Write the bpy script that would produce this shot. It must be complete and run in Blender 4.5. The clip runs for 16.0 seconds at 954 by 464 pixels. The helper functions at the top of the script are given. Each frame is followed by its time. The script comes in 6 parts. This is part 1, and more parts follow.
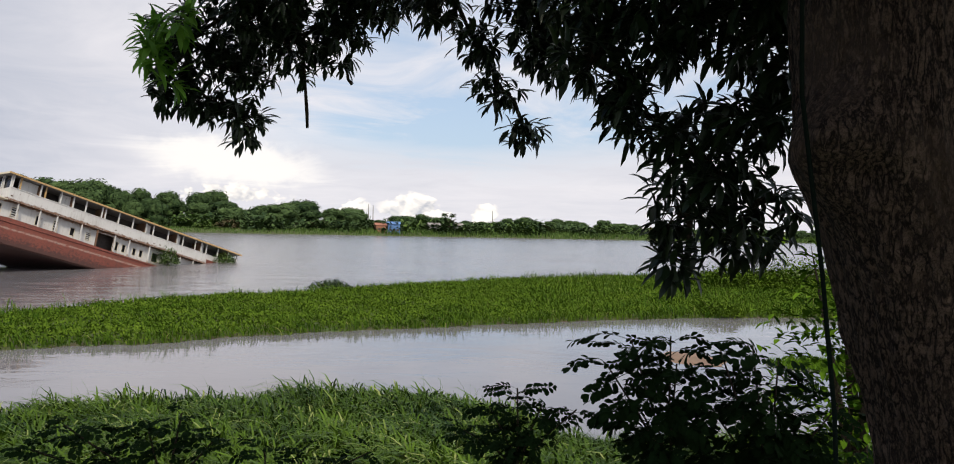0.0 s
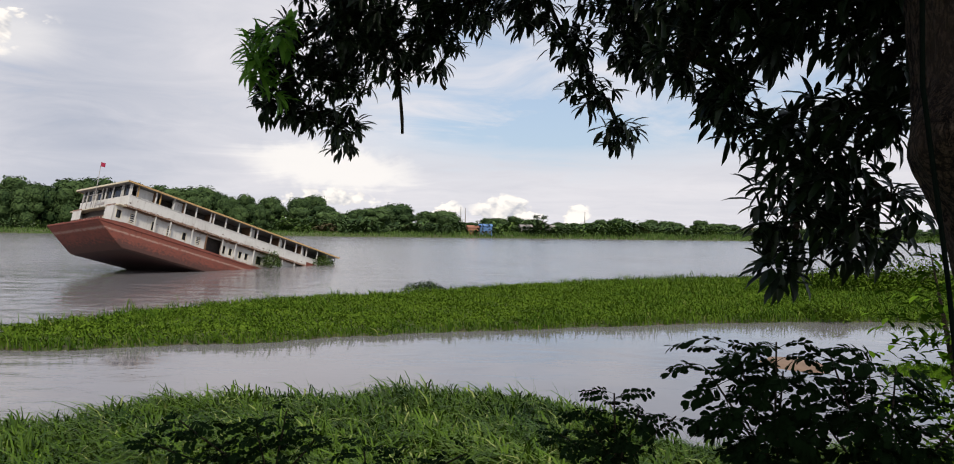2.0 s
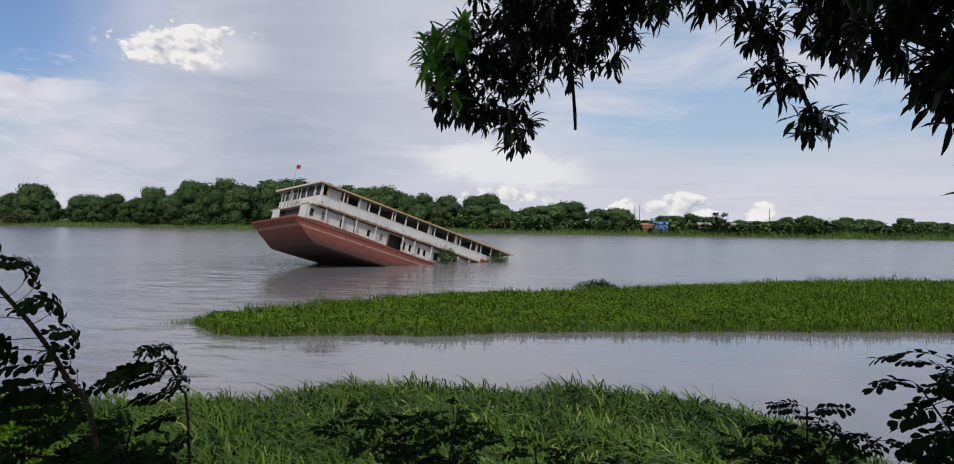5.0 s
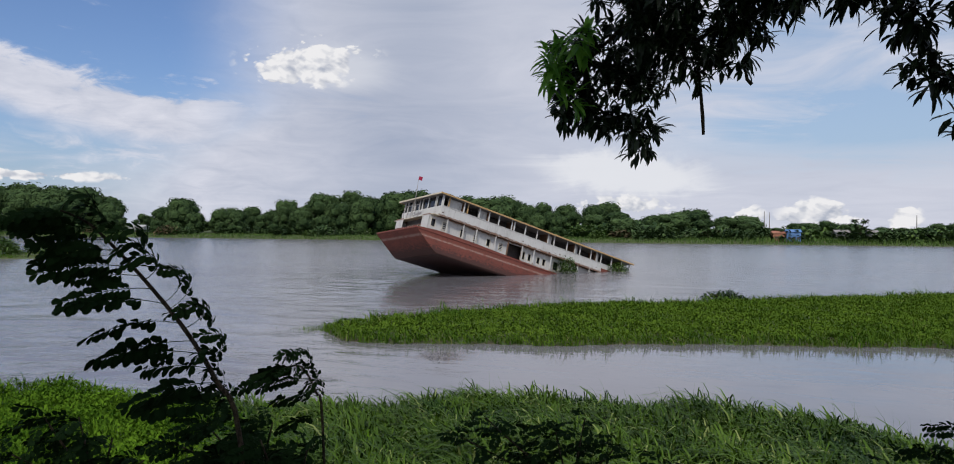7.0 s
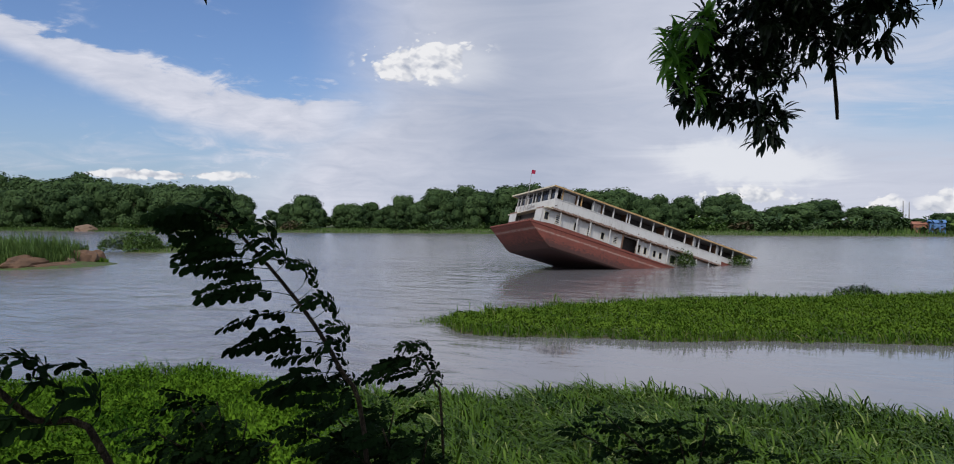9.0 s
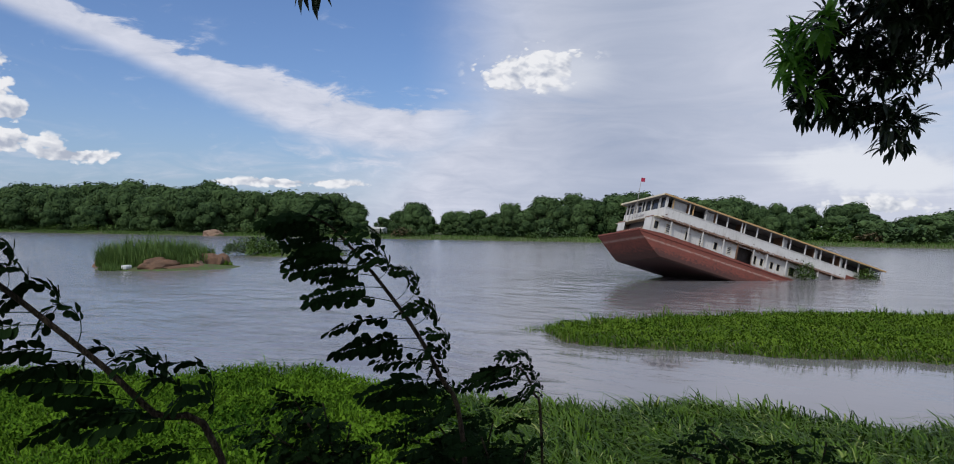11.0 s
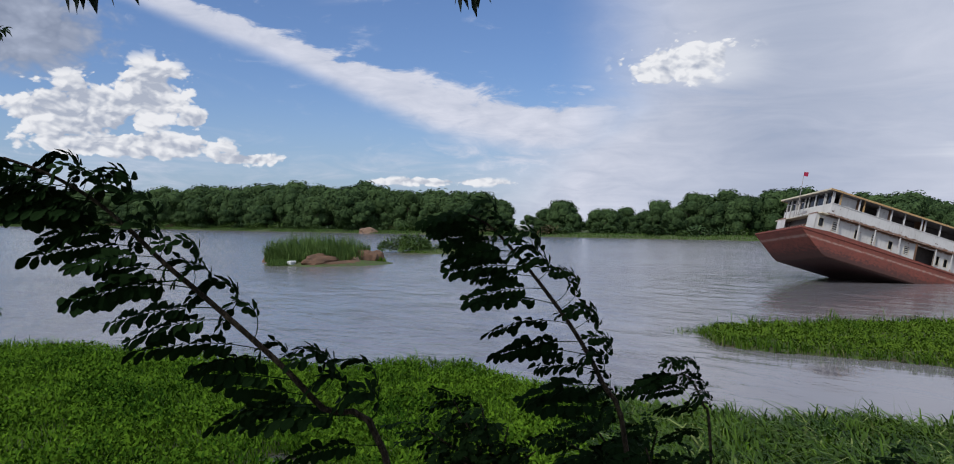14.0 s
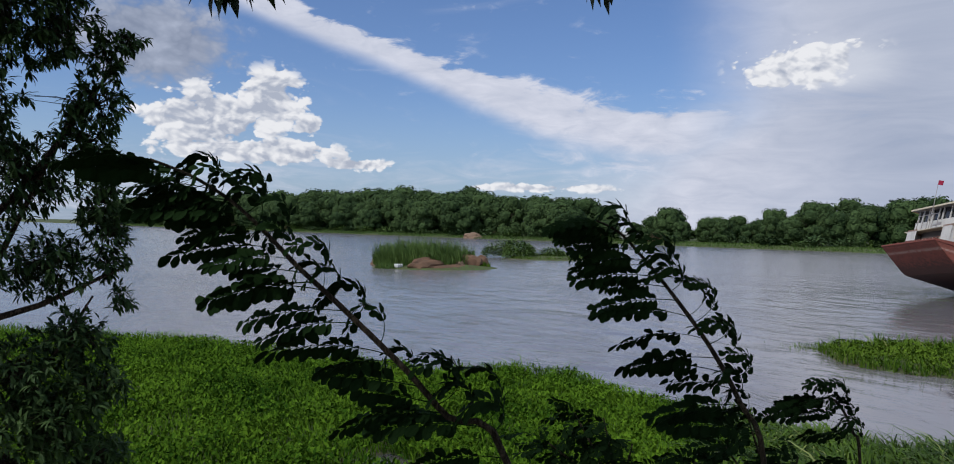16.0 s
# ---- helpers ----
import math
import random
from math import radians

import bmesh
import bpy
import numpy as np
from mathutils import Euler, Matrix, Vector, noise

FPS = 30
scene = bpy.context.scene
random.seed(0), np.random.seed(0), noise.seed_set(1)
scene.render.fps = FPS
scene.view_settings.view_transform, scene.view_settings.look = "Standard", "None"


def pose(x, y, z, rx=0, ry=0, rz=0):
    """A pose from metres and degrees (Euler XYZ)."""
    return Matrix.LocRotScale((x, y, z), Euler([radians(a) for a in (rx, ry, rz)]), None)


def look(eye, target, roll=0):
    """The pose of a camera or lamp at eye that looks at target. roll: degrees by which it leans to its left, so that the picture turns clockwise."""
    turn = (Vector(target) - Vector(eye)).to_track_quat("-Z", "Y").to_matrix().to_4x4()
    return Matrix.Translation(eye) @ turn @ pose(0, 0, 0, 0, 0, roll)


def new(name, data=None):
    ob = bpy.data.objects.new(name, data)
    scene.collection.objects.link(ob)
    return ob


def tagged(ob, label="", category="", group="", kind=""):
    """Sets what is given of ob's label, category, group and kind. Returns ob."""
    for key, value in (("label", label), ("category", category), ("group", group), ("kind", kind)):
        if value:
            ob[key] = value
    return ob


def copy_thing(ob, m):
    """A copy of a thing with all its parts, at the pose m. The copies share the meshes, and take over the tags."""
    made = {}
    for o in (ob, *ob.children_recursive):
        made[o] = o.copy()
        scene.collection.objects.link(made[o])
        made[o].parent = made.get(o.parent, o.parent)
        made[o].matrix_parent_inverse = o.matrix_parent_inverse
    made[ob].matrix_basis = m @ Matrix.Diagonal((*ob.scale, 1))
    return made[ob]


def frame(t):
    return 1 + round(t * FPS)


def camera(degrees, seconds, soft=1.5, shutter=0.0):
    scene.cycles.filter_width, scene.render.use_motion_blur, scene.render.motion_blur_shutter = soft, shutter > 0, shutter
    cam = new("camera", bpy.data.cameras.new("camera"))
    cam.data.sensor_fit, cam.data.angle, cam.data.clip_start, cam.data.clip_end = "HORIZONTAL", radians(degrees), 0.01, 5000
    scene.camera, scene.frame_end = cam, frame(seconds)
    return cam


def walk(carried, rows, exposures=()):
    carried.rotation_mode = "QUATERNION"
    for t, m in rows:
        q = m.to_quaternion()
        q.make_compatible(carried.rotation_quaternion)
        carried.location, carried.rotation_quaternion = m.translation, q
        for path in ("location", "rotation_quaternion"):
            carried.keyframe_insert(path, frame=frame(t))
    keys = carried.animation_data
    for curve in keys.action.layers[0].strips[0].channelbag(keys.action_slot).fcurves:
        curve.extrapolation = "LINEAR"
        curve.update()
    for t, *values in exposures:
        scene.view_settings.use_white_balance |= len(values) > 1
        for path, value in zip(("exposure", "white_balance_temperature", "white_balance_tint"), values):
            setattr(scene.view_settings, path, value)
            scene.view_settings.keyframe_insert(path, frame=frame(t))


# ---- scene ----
PATH = [
    (0.0, (0.035, -0.096, 6.791), (0.119, 19.903, 6.574), 1.40),
    (0.5, (0.027, -0.098, 6.791), (-0.363, 19.897, 6.556), 1.30),
    (1.0, (0.021, -0.098, 6.791), (-0.906, 19.879, 6.551), 1.34),
    (1.5, (0.019, -0.096, 6.794), (-1.648, 19.834, 6.632), 1.13),
    (2.0, (0.020, -0.088, 6.798), (-2.345, 19.771, 6.583), 0.87),
    (2.5, (0.019, -0.073, 6.801), (-3.017, 19.695, 6.642), 0.80),
    (3.0, (0.018, -0.054, 6.805), (-3.832, 19.572, 6.754), 1.01),
    (3.5, (0.018, -0.034, 6.807), (-4.543, 19.439, 6.835), 0.73),
    (4.0, (0.015, -0.017, 6.807), (-5.274, 19.271, 6.896), 0.62),
    (4.5, (0.008, -0.005, 6.803), (-5.988, 19.075, 6.742), 1.11),
    (5.0, (0.000, 0.000, 6.800), (-6.820, 18.798, 6.451), 0.90),
    (7.5, (-0.038, -0.006, 6.795), (-10.406, 17.097, 6.713), 0.47),
    (8.0, (-0.046, -0.005, 6.794), (-11.027, 16.710, 6.656), 0.34),
    (8.5, (-0.055, -0.002, 6.795), (-11.548, 16.363, 6.551), 0.06),
    (9.0, (-0.058, 0.004, 6.795), (-12.291, 15.824, 6.474), 0.01),
    (11.5, (-0.053, 0.057, 6.803), (-14.839, 13.524, 6.679), 0.19),
    (12.0, (-0.064, 0.063, 6.804), (-15.279, 13.043, 6.629), -0.22),
    (12.5, (-0.085, 0.067, 6.805), (-15.640, 12.637, 6.625), 0.17),
    (13.0, (-0.116, 0.069, 6.806), (-15.901, 12.347, 6.592), 0.22),
    (13.5, (-0.154, 0.068, 6.808), (-16.432, 11.685, 6.545), 0.53),
    (14.0, (-0.195, 0.065, 6.810), (-16.979, 10.939, 6.596), 0.45),
    (14.5, (-0.238, 0.058, 6.810), (-17.450, 10.244, 6.630), 0.63),
    (15.0, (-0.282, 0.048, 6.810), (-17.886, 9.540, 6.670), 0.69),
    (15.5, (-0.325, 0.035, 6.809), (-18.275, 8.856, 6.719), 0.45),
    (16.0, (-0.364, 0.025, 6.806), (-18.490, 8.478, 6.708), 1.34),
]
cam = camera(65.08, 16.0, soft=1.0)
walk(cam, [(t, look(eye, target, roll)) for t, eye, target, roll in PATH],
     exposures=[(0.0, 0.28, 7000, 10), (1.5, 0.22, 7000, 10), (3.5, 0.06, 6750, 10), (5.0, -0.10, 6500, 10),
                (9.0, -0.12, 6250, 10), (12.0, -0.12, 6150, 10), (16.0, -0.14, 6150, 10)])

# ---------------------------------------------------------------- sky and sun
SUN_EL, SUN_AZ = 50.0, 197.0          # azimuth counted to the left from +y


class Sum:
    """Arithmetic on node sockets, to write shader formulas as plain expressions."""

    def __init__(self, tree, out):
        self.tree, self.out = tree, out

    def op(self, kind, *others, clamp=False):
        n = self.tree.nodes.new("ShaderNodeMath")
        n.operation, n.use_clamp = kind, clamp
        for i, v in enumerate((self, *others)):
            if isinstance(v, Sum):
                self.tree.links.new(v.out, n.inputs[i])
            else:
                n.inputs[i].default_value = v
        return Sum(self.tree, n.outputs[0])

    def __add__(self, o): return self.op("ADD", o)
    def __sub__(self, o): return self.op("SUBTRACT", o)
    def __mul__(self, o): return self.op("MULTIPLY", o)
    def __truediv__(self, o): return self.op("DIVIDE", o)
    def clamp(self): return self.op("ADD", 0.0, clamp=True)

    def ramp(self, a, b):
        """0 at a, 1 at b, smooth between."""
        n = self.tree.nodes.new("ShaderNodeMapRange")
        n.interpolation_type = "SMOOTHSTEP"
        self.tree.links.new(self.out, n.inputs[0])
        n.inputs[1].default_value, n.inputs[2].default_value = a, b
        return Sum(self.tree, n.outputs[0])

    def bell(self, middle, width):
        q = (self - middle) / width
        return (q * q * -1.0).op("EXPONENT")


def noise_tex(tree, vec, scale, detail=5.0, rough=0.55, distort=0.0):
    n = tree.nodes.new("ShaderNodeTexNoise")
    n.inputs["Scale"].default_value, n.inputs["Detail"].default_value = scale, detail
    n.inputs["Roughness"].default_value, n.inputs["Distortion"].default_value = rough, distort
    if vec is not None:
        tree.links.new(vec, n.inputs["Vector"])
    return Sum(tree, n.outputs["Fac"])


def billow(tree, vec):
    """Rounded cloud heads of three sizes, around 0.5."""
    total = None
    for scale, share in ((4.2, 0.62), (10.5, 0.34), (25.0, 0.20)):
        n = tree.nodes.new("ShaderNodeTexVoronoi")
        n.feature = "SMOOTH_F1"
        n.inputs["Scale"].default_value, n.inputs["Smoothness"].default_value = scale, 0.35
        tree.links.new(vec, n.inputs["Vector"])
        q = Sum(tree, n.outputs["Distance"]) * share
        total = q if total is None else total + q
    return total * -1.15 + 1.26


def combine(tree, x, y, z=0.0):
    n = tree.nodes.new("ShaderNodeCombineXYZ")
    for i, v in enumerate((x, y, z)):
        if isinstance(v, Sum):
            tree.links.new(v.out, n.inputs[i])
        else:
            n.inputs[i].default_value = v
    return n.outputs[0]


def mix_rgb(tree, fac, a, b, blend="MIX"):
    n = tree.nodes.new("ShaderNodeMix")
    n.data_type, n.blend_type = "RGBA", blend
    for sock, v in ((n.inputs["Factor"], fac), (n.inputs[6], a), (n.inputs[7], b)):
        if isinstance(v, Sum):
            v = v.out
        if isinstance(v, bpy.types.NodeSocket):
            tree.links.new(v, sock)
        else:
            sock.default_value = (*v, 1.0) if isinstance(v, tuple) else v
    return n.outputs[2]


def build_world():
    world = bpy.data.worlds.new("river_sky")
    scene.world = world
    world.use_nodes = True
    tr = world.node_tree
    tr.nodes.clear()
    sky = tr.nodes.new("ShaderNodeTexSky")
    sky.sky_type, sky.sun_disc = "NISHITA", False
    sky.sun_elevation, sky.sun_rotation = radians(SUN_EL), radians(-SUN_AZ)
    sky.air_density, sky.dust_density = 1.0, 1.2
    coord = tr.nodes.new("ShaderNodeTexCoord")
    sep = tr.nodes.new("ShaderNodeSeparateXYZ")
    tr.links.new(coord.outputs["Generated"], sep.inputs[0])
    x, y, z = (Sum(tr, o) for o in sep.outputs)
    az = (x * -1.0).op("ARCTAN2", y) * 57.2958
    el = z.op("ARCSINE") * 57.2958
    # cloud deck seen in perspective, and puffs seen from the side
    deck = z.op("MAXIMUM", 0.0) + 0.10
    flat = combine(tr, x / deck, y / deck)
    warp = noise_tex(tr, combine(tr, az * 0.1, el * 0.15), 3.0, 5.0, 0.55)
    side = combine(tr, az * 0.1 + (warp - 0.5) * 0.22, el * 0.15 + (warp - 0.5) * 0.16)
    lower = combine(tr, az * 0.1 + 0.03 + (warp - 0.5) * 0.22, el * 0.15 + 0.05 + (warp - 0.5) * 0.16)
    broad = noise_tex(tr, flat, 0.42, 5.0, 0.5, 0.5)
    wisps = noise_tex(tr, flat, 1.3, 9.0, 0.62, 1.1)
    fluff = noise_tex(tr, side, 9.0, 8.0, 0.62)
    puffs = billow(tr, side) + (fluff - 0.5) * 0.36
    puffs_lit = billow(tr, lower) + (fluff - 0.5) * 0.36
    mottle = noise_tex(tr, combine(tr, az * 0.09, el * 0.24), 4.0, 8.0, 0.6, 0.6)
    left = az.ramp(34.0, 52.0) * az.ramp(118.0, 98.0)
    # closed grey veil, torn open over the blue
    veil = (az + (wisps - 0.5) * 24.0 + (broad - 0.5) * 14.0 - el.ramp(10.0, 5.0) * 4.0).ramp(57.0, 36.0) - az.ramp(24.0, 6.0) * el.ramp(3.0, 7.0) * 0.52 + az.ramp(98.0, 118.0)
    low = el.ramp(8.5, 2.0)
    cover = (veil * 1.15 + (wisps - 0.5) * 1.5 + (broad - 0.5) * 0.5 + low * 0.42 - 0.12).ramp(0.02, 0.95)
    # long streak that slopes down to the right, and the mottled field under it
    drift = el - (az * 0.12 + 2.06) - (az - 60.0).op("MAXIMUM", 0.0) * 0.20 - (wisps - 0.5) * 3.4 - (mottle - 0.5) * 2.0
    thick = az.ramp(74.0, 46.0) * 2.0 + 1.15
    band = drift / (thick * (drift.ramp(0.6, -0.6) * 0.7 + 0.6))
    band = (band * band * -1.0).op("EXPONENT") * az.ramp(36.0, 44.0) * az.ramp(98.0, 80.0)
    band = (band * 1.25 + (wisps - 0.5) * 1.7 * left + (mottle - 0.5) * 1.3 * left - 0.10).ramp(0.1, 1.0) * left
    field = az.bell(49.0, 11.0) * el.bell(5.4, 3.0)
    field = (field * 0.9 + (mottle - 0.5) * 2.2).ramp(0.2, 1.15) * 0.85
    cover = cover.op("MAXIMUM", band).op("MAXIMUM", field)
    # pale window of thin cloud low over the far bank
    window = az.bell(2.0, 13.0) * (el + (wisps - 0.5) * 5.0).bell(6.6, 2.1)
    cover = (cover - window * 0.85).clamp()
    # heaped clouds
    heap_left = (az.bell(85.0, 5.0) * el.bell(7.4, 2.4) * 1.05).op("MAXIMUM", az.bell(80.6, 2.6) * el.bell(9.0, 2.2) * 1.05)
    heap_left = heap_left.op("MAXIMUM", az.bell(82.0, 7.0) * el.bell(5.3, 1.0) * 1.05).op("MAXIMUM", az.bell(77.9, 1.1) * el.bell(7.3, 0.8))
    heap_left = heap_left.op("MAXIMUM", az.bell(74.5, 3.0) * el.bell(4.6, 0.55) * 0.95).op("MAXIMUM", az.bell(60.0, 6.0) * el.bell(3.2, 0.4) * 0.75)
    heap_top = (az.bell(42.6, 3.4) * el.bell(11.7, 1.6) * 1.2).op("MAXIMUM", az.bell(40.5, 3.4) * el.bell(12.4, 1.3))
    heap_low = (az.bell(9.6, 1.5) * el.bell(0.7, 1.0)).op("MAXIMUM", az.bell(4.2, 2.6) * el.bell(0.8, 1.3)).op("MAXIMUM", az.bell(-0.6, 1.0) * el.bell(0.7, 1.1)).op("MAXIMUM", az.bell(18.0, 3.5) * el.bell(1.6, 0.9) * 0.7)
    heaps = heap_left.op("MAXIMUM", heap_top).op("MAXIMUM", heap_low * 1.05)
    puffy = (heaps + (puffs - 0.5) * 1.3).ramp(0.46, 0.66) * heaps.ramp(0.10, 0.40)
    trail = (az.bell(39.5, 4.2) * el.bell(11.6, 1.9) + (wisps - 0.5) * 0.9).ramp(0.15, 0.9) * 0.45
    pale = (az.bell(18.0, 6.8) * (el - (az - 18.0) * 0.08 + (puffs - 0.5) * 1.2).bell(4.2, 1.7) * 1.2 + (wisps - 0.5) * 0.7).ramp(0.25, 0.85)
    # tones
    tone = (wisps - 0.5) * 0.75 * (low * -0.4 + 1.0) + (broad - 0.5) * 0.7
    bright = az.ramp(60.0, 10.0) * 0.26 + 0.40
    curtain = az.bell(34.0, 7.0) * 0.30
    grey = mix_rgb(tr, (tone + bright - curtain + left * 0.26 + (mottle - 0.5) * left * 1.0).clamp(), (0.38, 0.43, 0.55), (0.78, 0.78, 0.85))
    lit = ((puffs_lit - puffs) * -2.2 + 0.74 + (fluff - 0.5) * 0.7 - heap_left.ramp(0.45, 1.0) * 0.75 * (puffs * -0.9 + 1.15)).clamp()
    white = mix_rgb(tr, lit, (0.47, 0.50, 0.58), (0.93, 0.91, 0.90))
    blue = mix_rgb(tr, 1.0, sky.outputs[0], (0.084, 0.096, 0.122), "MULTIPLY")
    blue = mix_rgb(tr, el.ramp(11.0, 0.0) * 0.55, blue, (0.42, 0.54, 0.70))
    blue = mix_rgb(tr, az.ramp(40.0, 20.0) * 0.6, blue, (0.46, 0.58, 0.72))
    colour = mix_rgb(tr, cover, blue, grey)
    colour = mix_rgb(tr, pale * 0.85, colour, (0.86, 0.86, 0.88))
    colour = mix_rgb(tr, trail, colour, (0.86, 0.86, 0.88))
    # a dark-bellied cloud above the heap
    belly = az.bell(89.0, 5.6) * el.bell(12.4, 3.0)
    colour = mix_rgb(tr, (belly * 1.3 + (puffs - 0.5) * 0.9).ramp(0.3, 0.9) * belly.ramp(0.05, 0.4) * 0.9, colour, mix_rgb(tr, (puffs * 1.2 - 0.2).clamp(), (0.25, 0.28, 0.36), (0.48, 0.51, 0.60)))
    colour = mix_rgb(tr, puffy, colour, white)
    bg = tr.nodes.new("ShaderNodeBackground")
    bg.inputs["Strength"].default_value = 1.0
    tr.links.new(colour, bg.inputs["Color"])
    out = tr.nodes.new("ShaderNodeOutputWorld")
    tr.links.new(bg.outputs[0], out.inputs["Surface"])


build_world()
lamp = bpy.data.lights.new("sun", "SUN")
lamp.energy, lamp.angle, lamp.color = 2.4, radians(8), (1.0, 0.95, 0.87)
sun = new("sun", lamp)
sun_way = Vector((-math.sin(radians(SUN_AZ)) * math.cos(radians(SUN_EL)),
                  math.cos(radians(SUN_AZ)) * math.cos(radians(SUN_EL)), math.sin(radians(SUN_EL))))
sun.matrix_world = look(tuple(sun_way * 60), (0, 0, 0))


# ---------------------------------------------------------------- materials
def material(name, rough=0.6, metal=0.0, spec=0.5):
    m = bpy.data.materials.new(name)
    m.use_nodes = True
    tr = m.node_tree
    b = tr.nodes["Principled BSDF"]
    b.inputs["Roughness"].default_value, b.inputs["Metallic"].default_value = rough, metal
    b.inputs["Specular IOR Level"].default_value = spec
    return m, tr, b


def place(tr, scale=(1, 1, 1)):
    """Object coordinates in metres."""
    c, mp = tr.nodes.new("ShaderNodeTexCoord"), tr.nodes.new("ShaderNodeMapping")
    mp.inputs["Scale"].default_value = scale
    tr.links.new(c.outputs["Object"], mp.inputs[0])
    return mp.outputs[0]


def bump(tr, b, height, strength=0.4, distance=0.02):
    n = tr.nodes.new("ShaderNodeBump")
    n.inputs["Strength"].default_value, n.inputs["Distance"].default_value = strength, distance
    tr.links.new(height.out, n.inputs["Height"])
    tr.links.new(n.outputs[0], b.inputs["Normal"])


def colour_to(tr, b, sock):
    tr.links.new(sock, b.inputs["Base Color"])


def foliage(name, dark, light, rough=0.55, per="island", tint=None, gloss=0.35, glow=0.0):
    """Leaves: each island or object a shade of its own, with a large patchy drift."""
    m, tr, b = material(name, rough, 0.0, gloss)
    if per == "object":
        rnd = Sum(tr, tr.nodes.new("ShaderNodeObjectInfo").outputs["Random"])
        geo = Sum(tr, tr.nodes.new("ShaderNodeNewGeometry").outputs["Random Per Island"])
        rnd = rnd * 0.65 + geo * 0.45
    else:
        rnd = Sum(tr, tr.nodes.new("ShaderNodeNewGeometry").outputs["Random Per Island"])
    patch = noise_tex(tr, place(tr), 0.35, 3.0)
    c = mix_rgb(tr, (rnd * 0.75 + (patch - 0.5) * 1.7 + 0.12).clamp(), dark, light)
    if tint:
        c = mix_rgb(tr, rnd.ramp(0.93, 0.99) * 0.8, c, tint)
    colour_to(tr, b, c)
    if glow:
        thin, both = tr.nodes.new("ShaderNodeBsdfTranslucent"), tr.nodes.new("ShaderNodeMixShader")
        tr.links.new(c, thin.inputs["Color"])
        both.inputs[0].default_value = glow
        tr.links.new(b.outputs[0], both.inputs[1])
        tr.links.new(thin.outputs[0], both.inputs[2])
        tr.links.new(both.outputs[0], tr.nodes["Material Output"].inputs["Surface"])
    return m


def painted(name, base, dirt, rust, rusty=0.5, rough=0.55, band=()):
    """Old paint: grime in drifts, streaks running down, rust breaking through."""
    m, tr, b = material(name, rough)
    big = noise_tex(tr, place(tr), 0.5, 6.0, 0.6)
    runs = noise_tex(tr, place(tr, (2.6, 2.6, 0.35)), 1.6, 6.0, 0.65)
    spots = noise_tex(tr, place(tr), 3.2, 8.0, 0.7)
    c = mix_rgb(tr, ((big - 0.45) * 2.0 + (runs - 0.5) * 1.6).clamp() * 0.7, base, dirt)
    c = mix_rgb(tr, (spots * 0.55 + runs * 0.45 + (rusty - 0.5) * 0.25).ramp(0.56, 0.66), c, rust)
    if band:
        up = Sum(tr, tr.nodes.new("ShaderNodeSeparateXYZ").outputs[2])
        tr.links.new(place(tr), up.out.node.inputs[0])
        for middle, width, tone, amount in band:
            fine = noise_tex(tr, place(tr, (0.6, 0.6, 1.0)), 4.2, 9.0, 0.72, 0.3)
            c = mix_rgb(tr, (up.bell(middle, width) * 0.34 + fine).ramp(0.70 - amount, 0.94 - amount), c, tone)
    colour_to(tr, b, c)
    bump(tr, b, spots, 0.3, 0.02)
    return m


def plain(name, colour, other, scale=4.0, rough=0.7, relief=0.3, stretch=(1, 1, 1), metal=0.0):
    m, tr, b = material(name, rough, metal)
    big = noise_tex(tr, place(tr, stretch), scale * 0.2, 4.0)
    fine = noise_tex(tr, place(tr, stretch), scale, 8.0, 0.65)
    colour_to(tr, b, mix_rgb(tr, ((fine - 0.5) * 1.6 + (big - 0.5) * 1.4 + 0.5).clamp(), colour, other))
    bump(tr, b, fine, relief, 0.03)
    return m


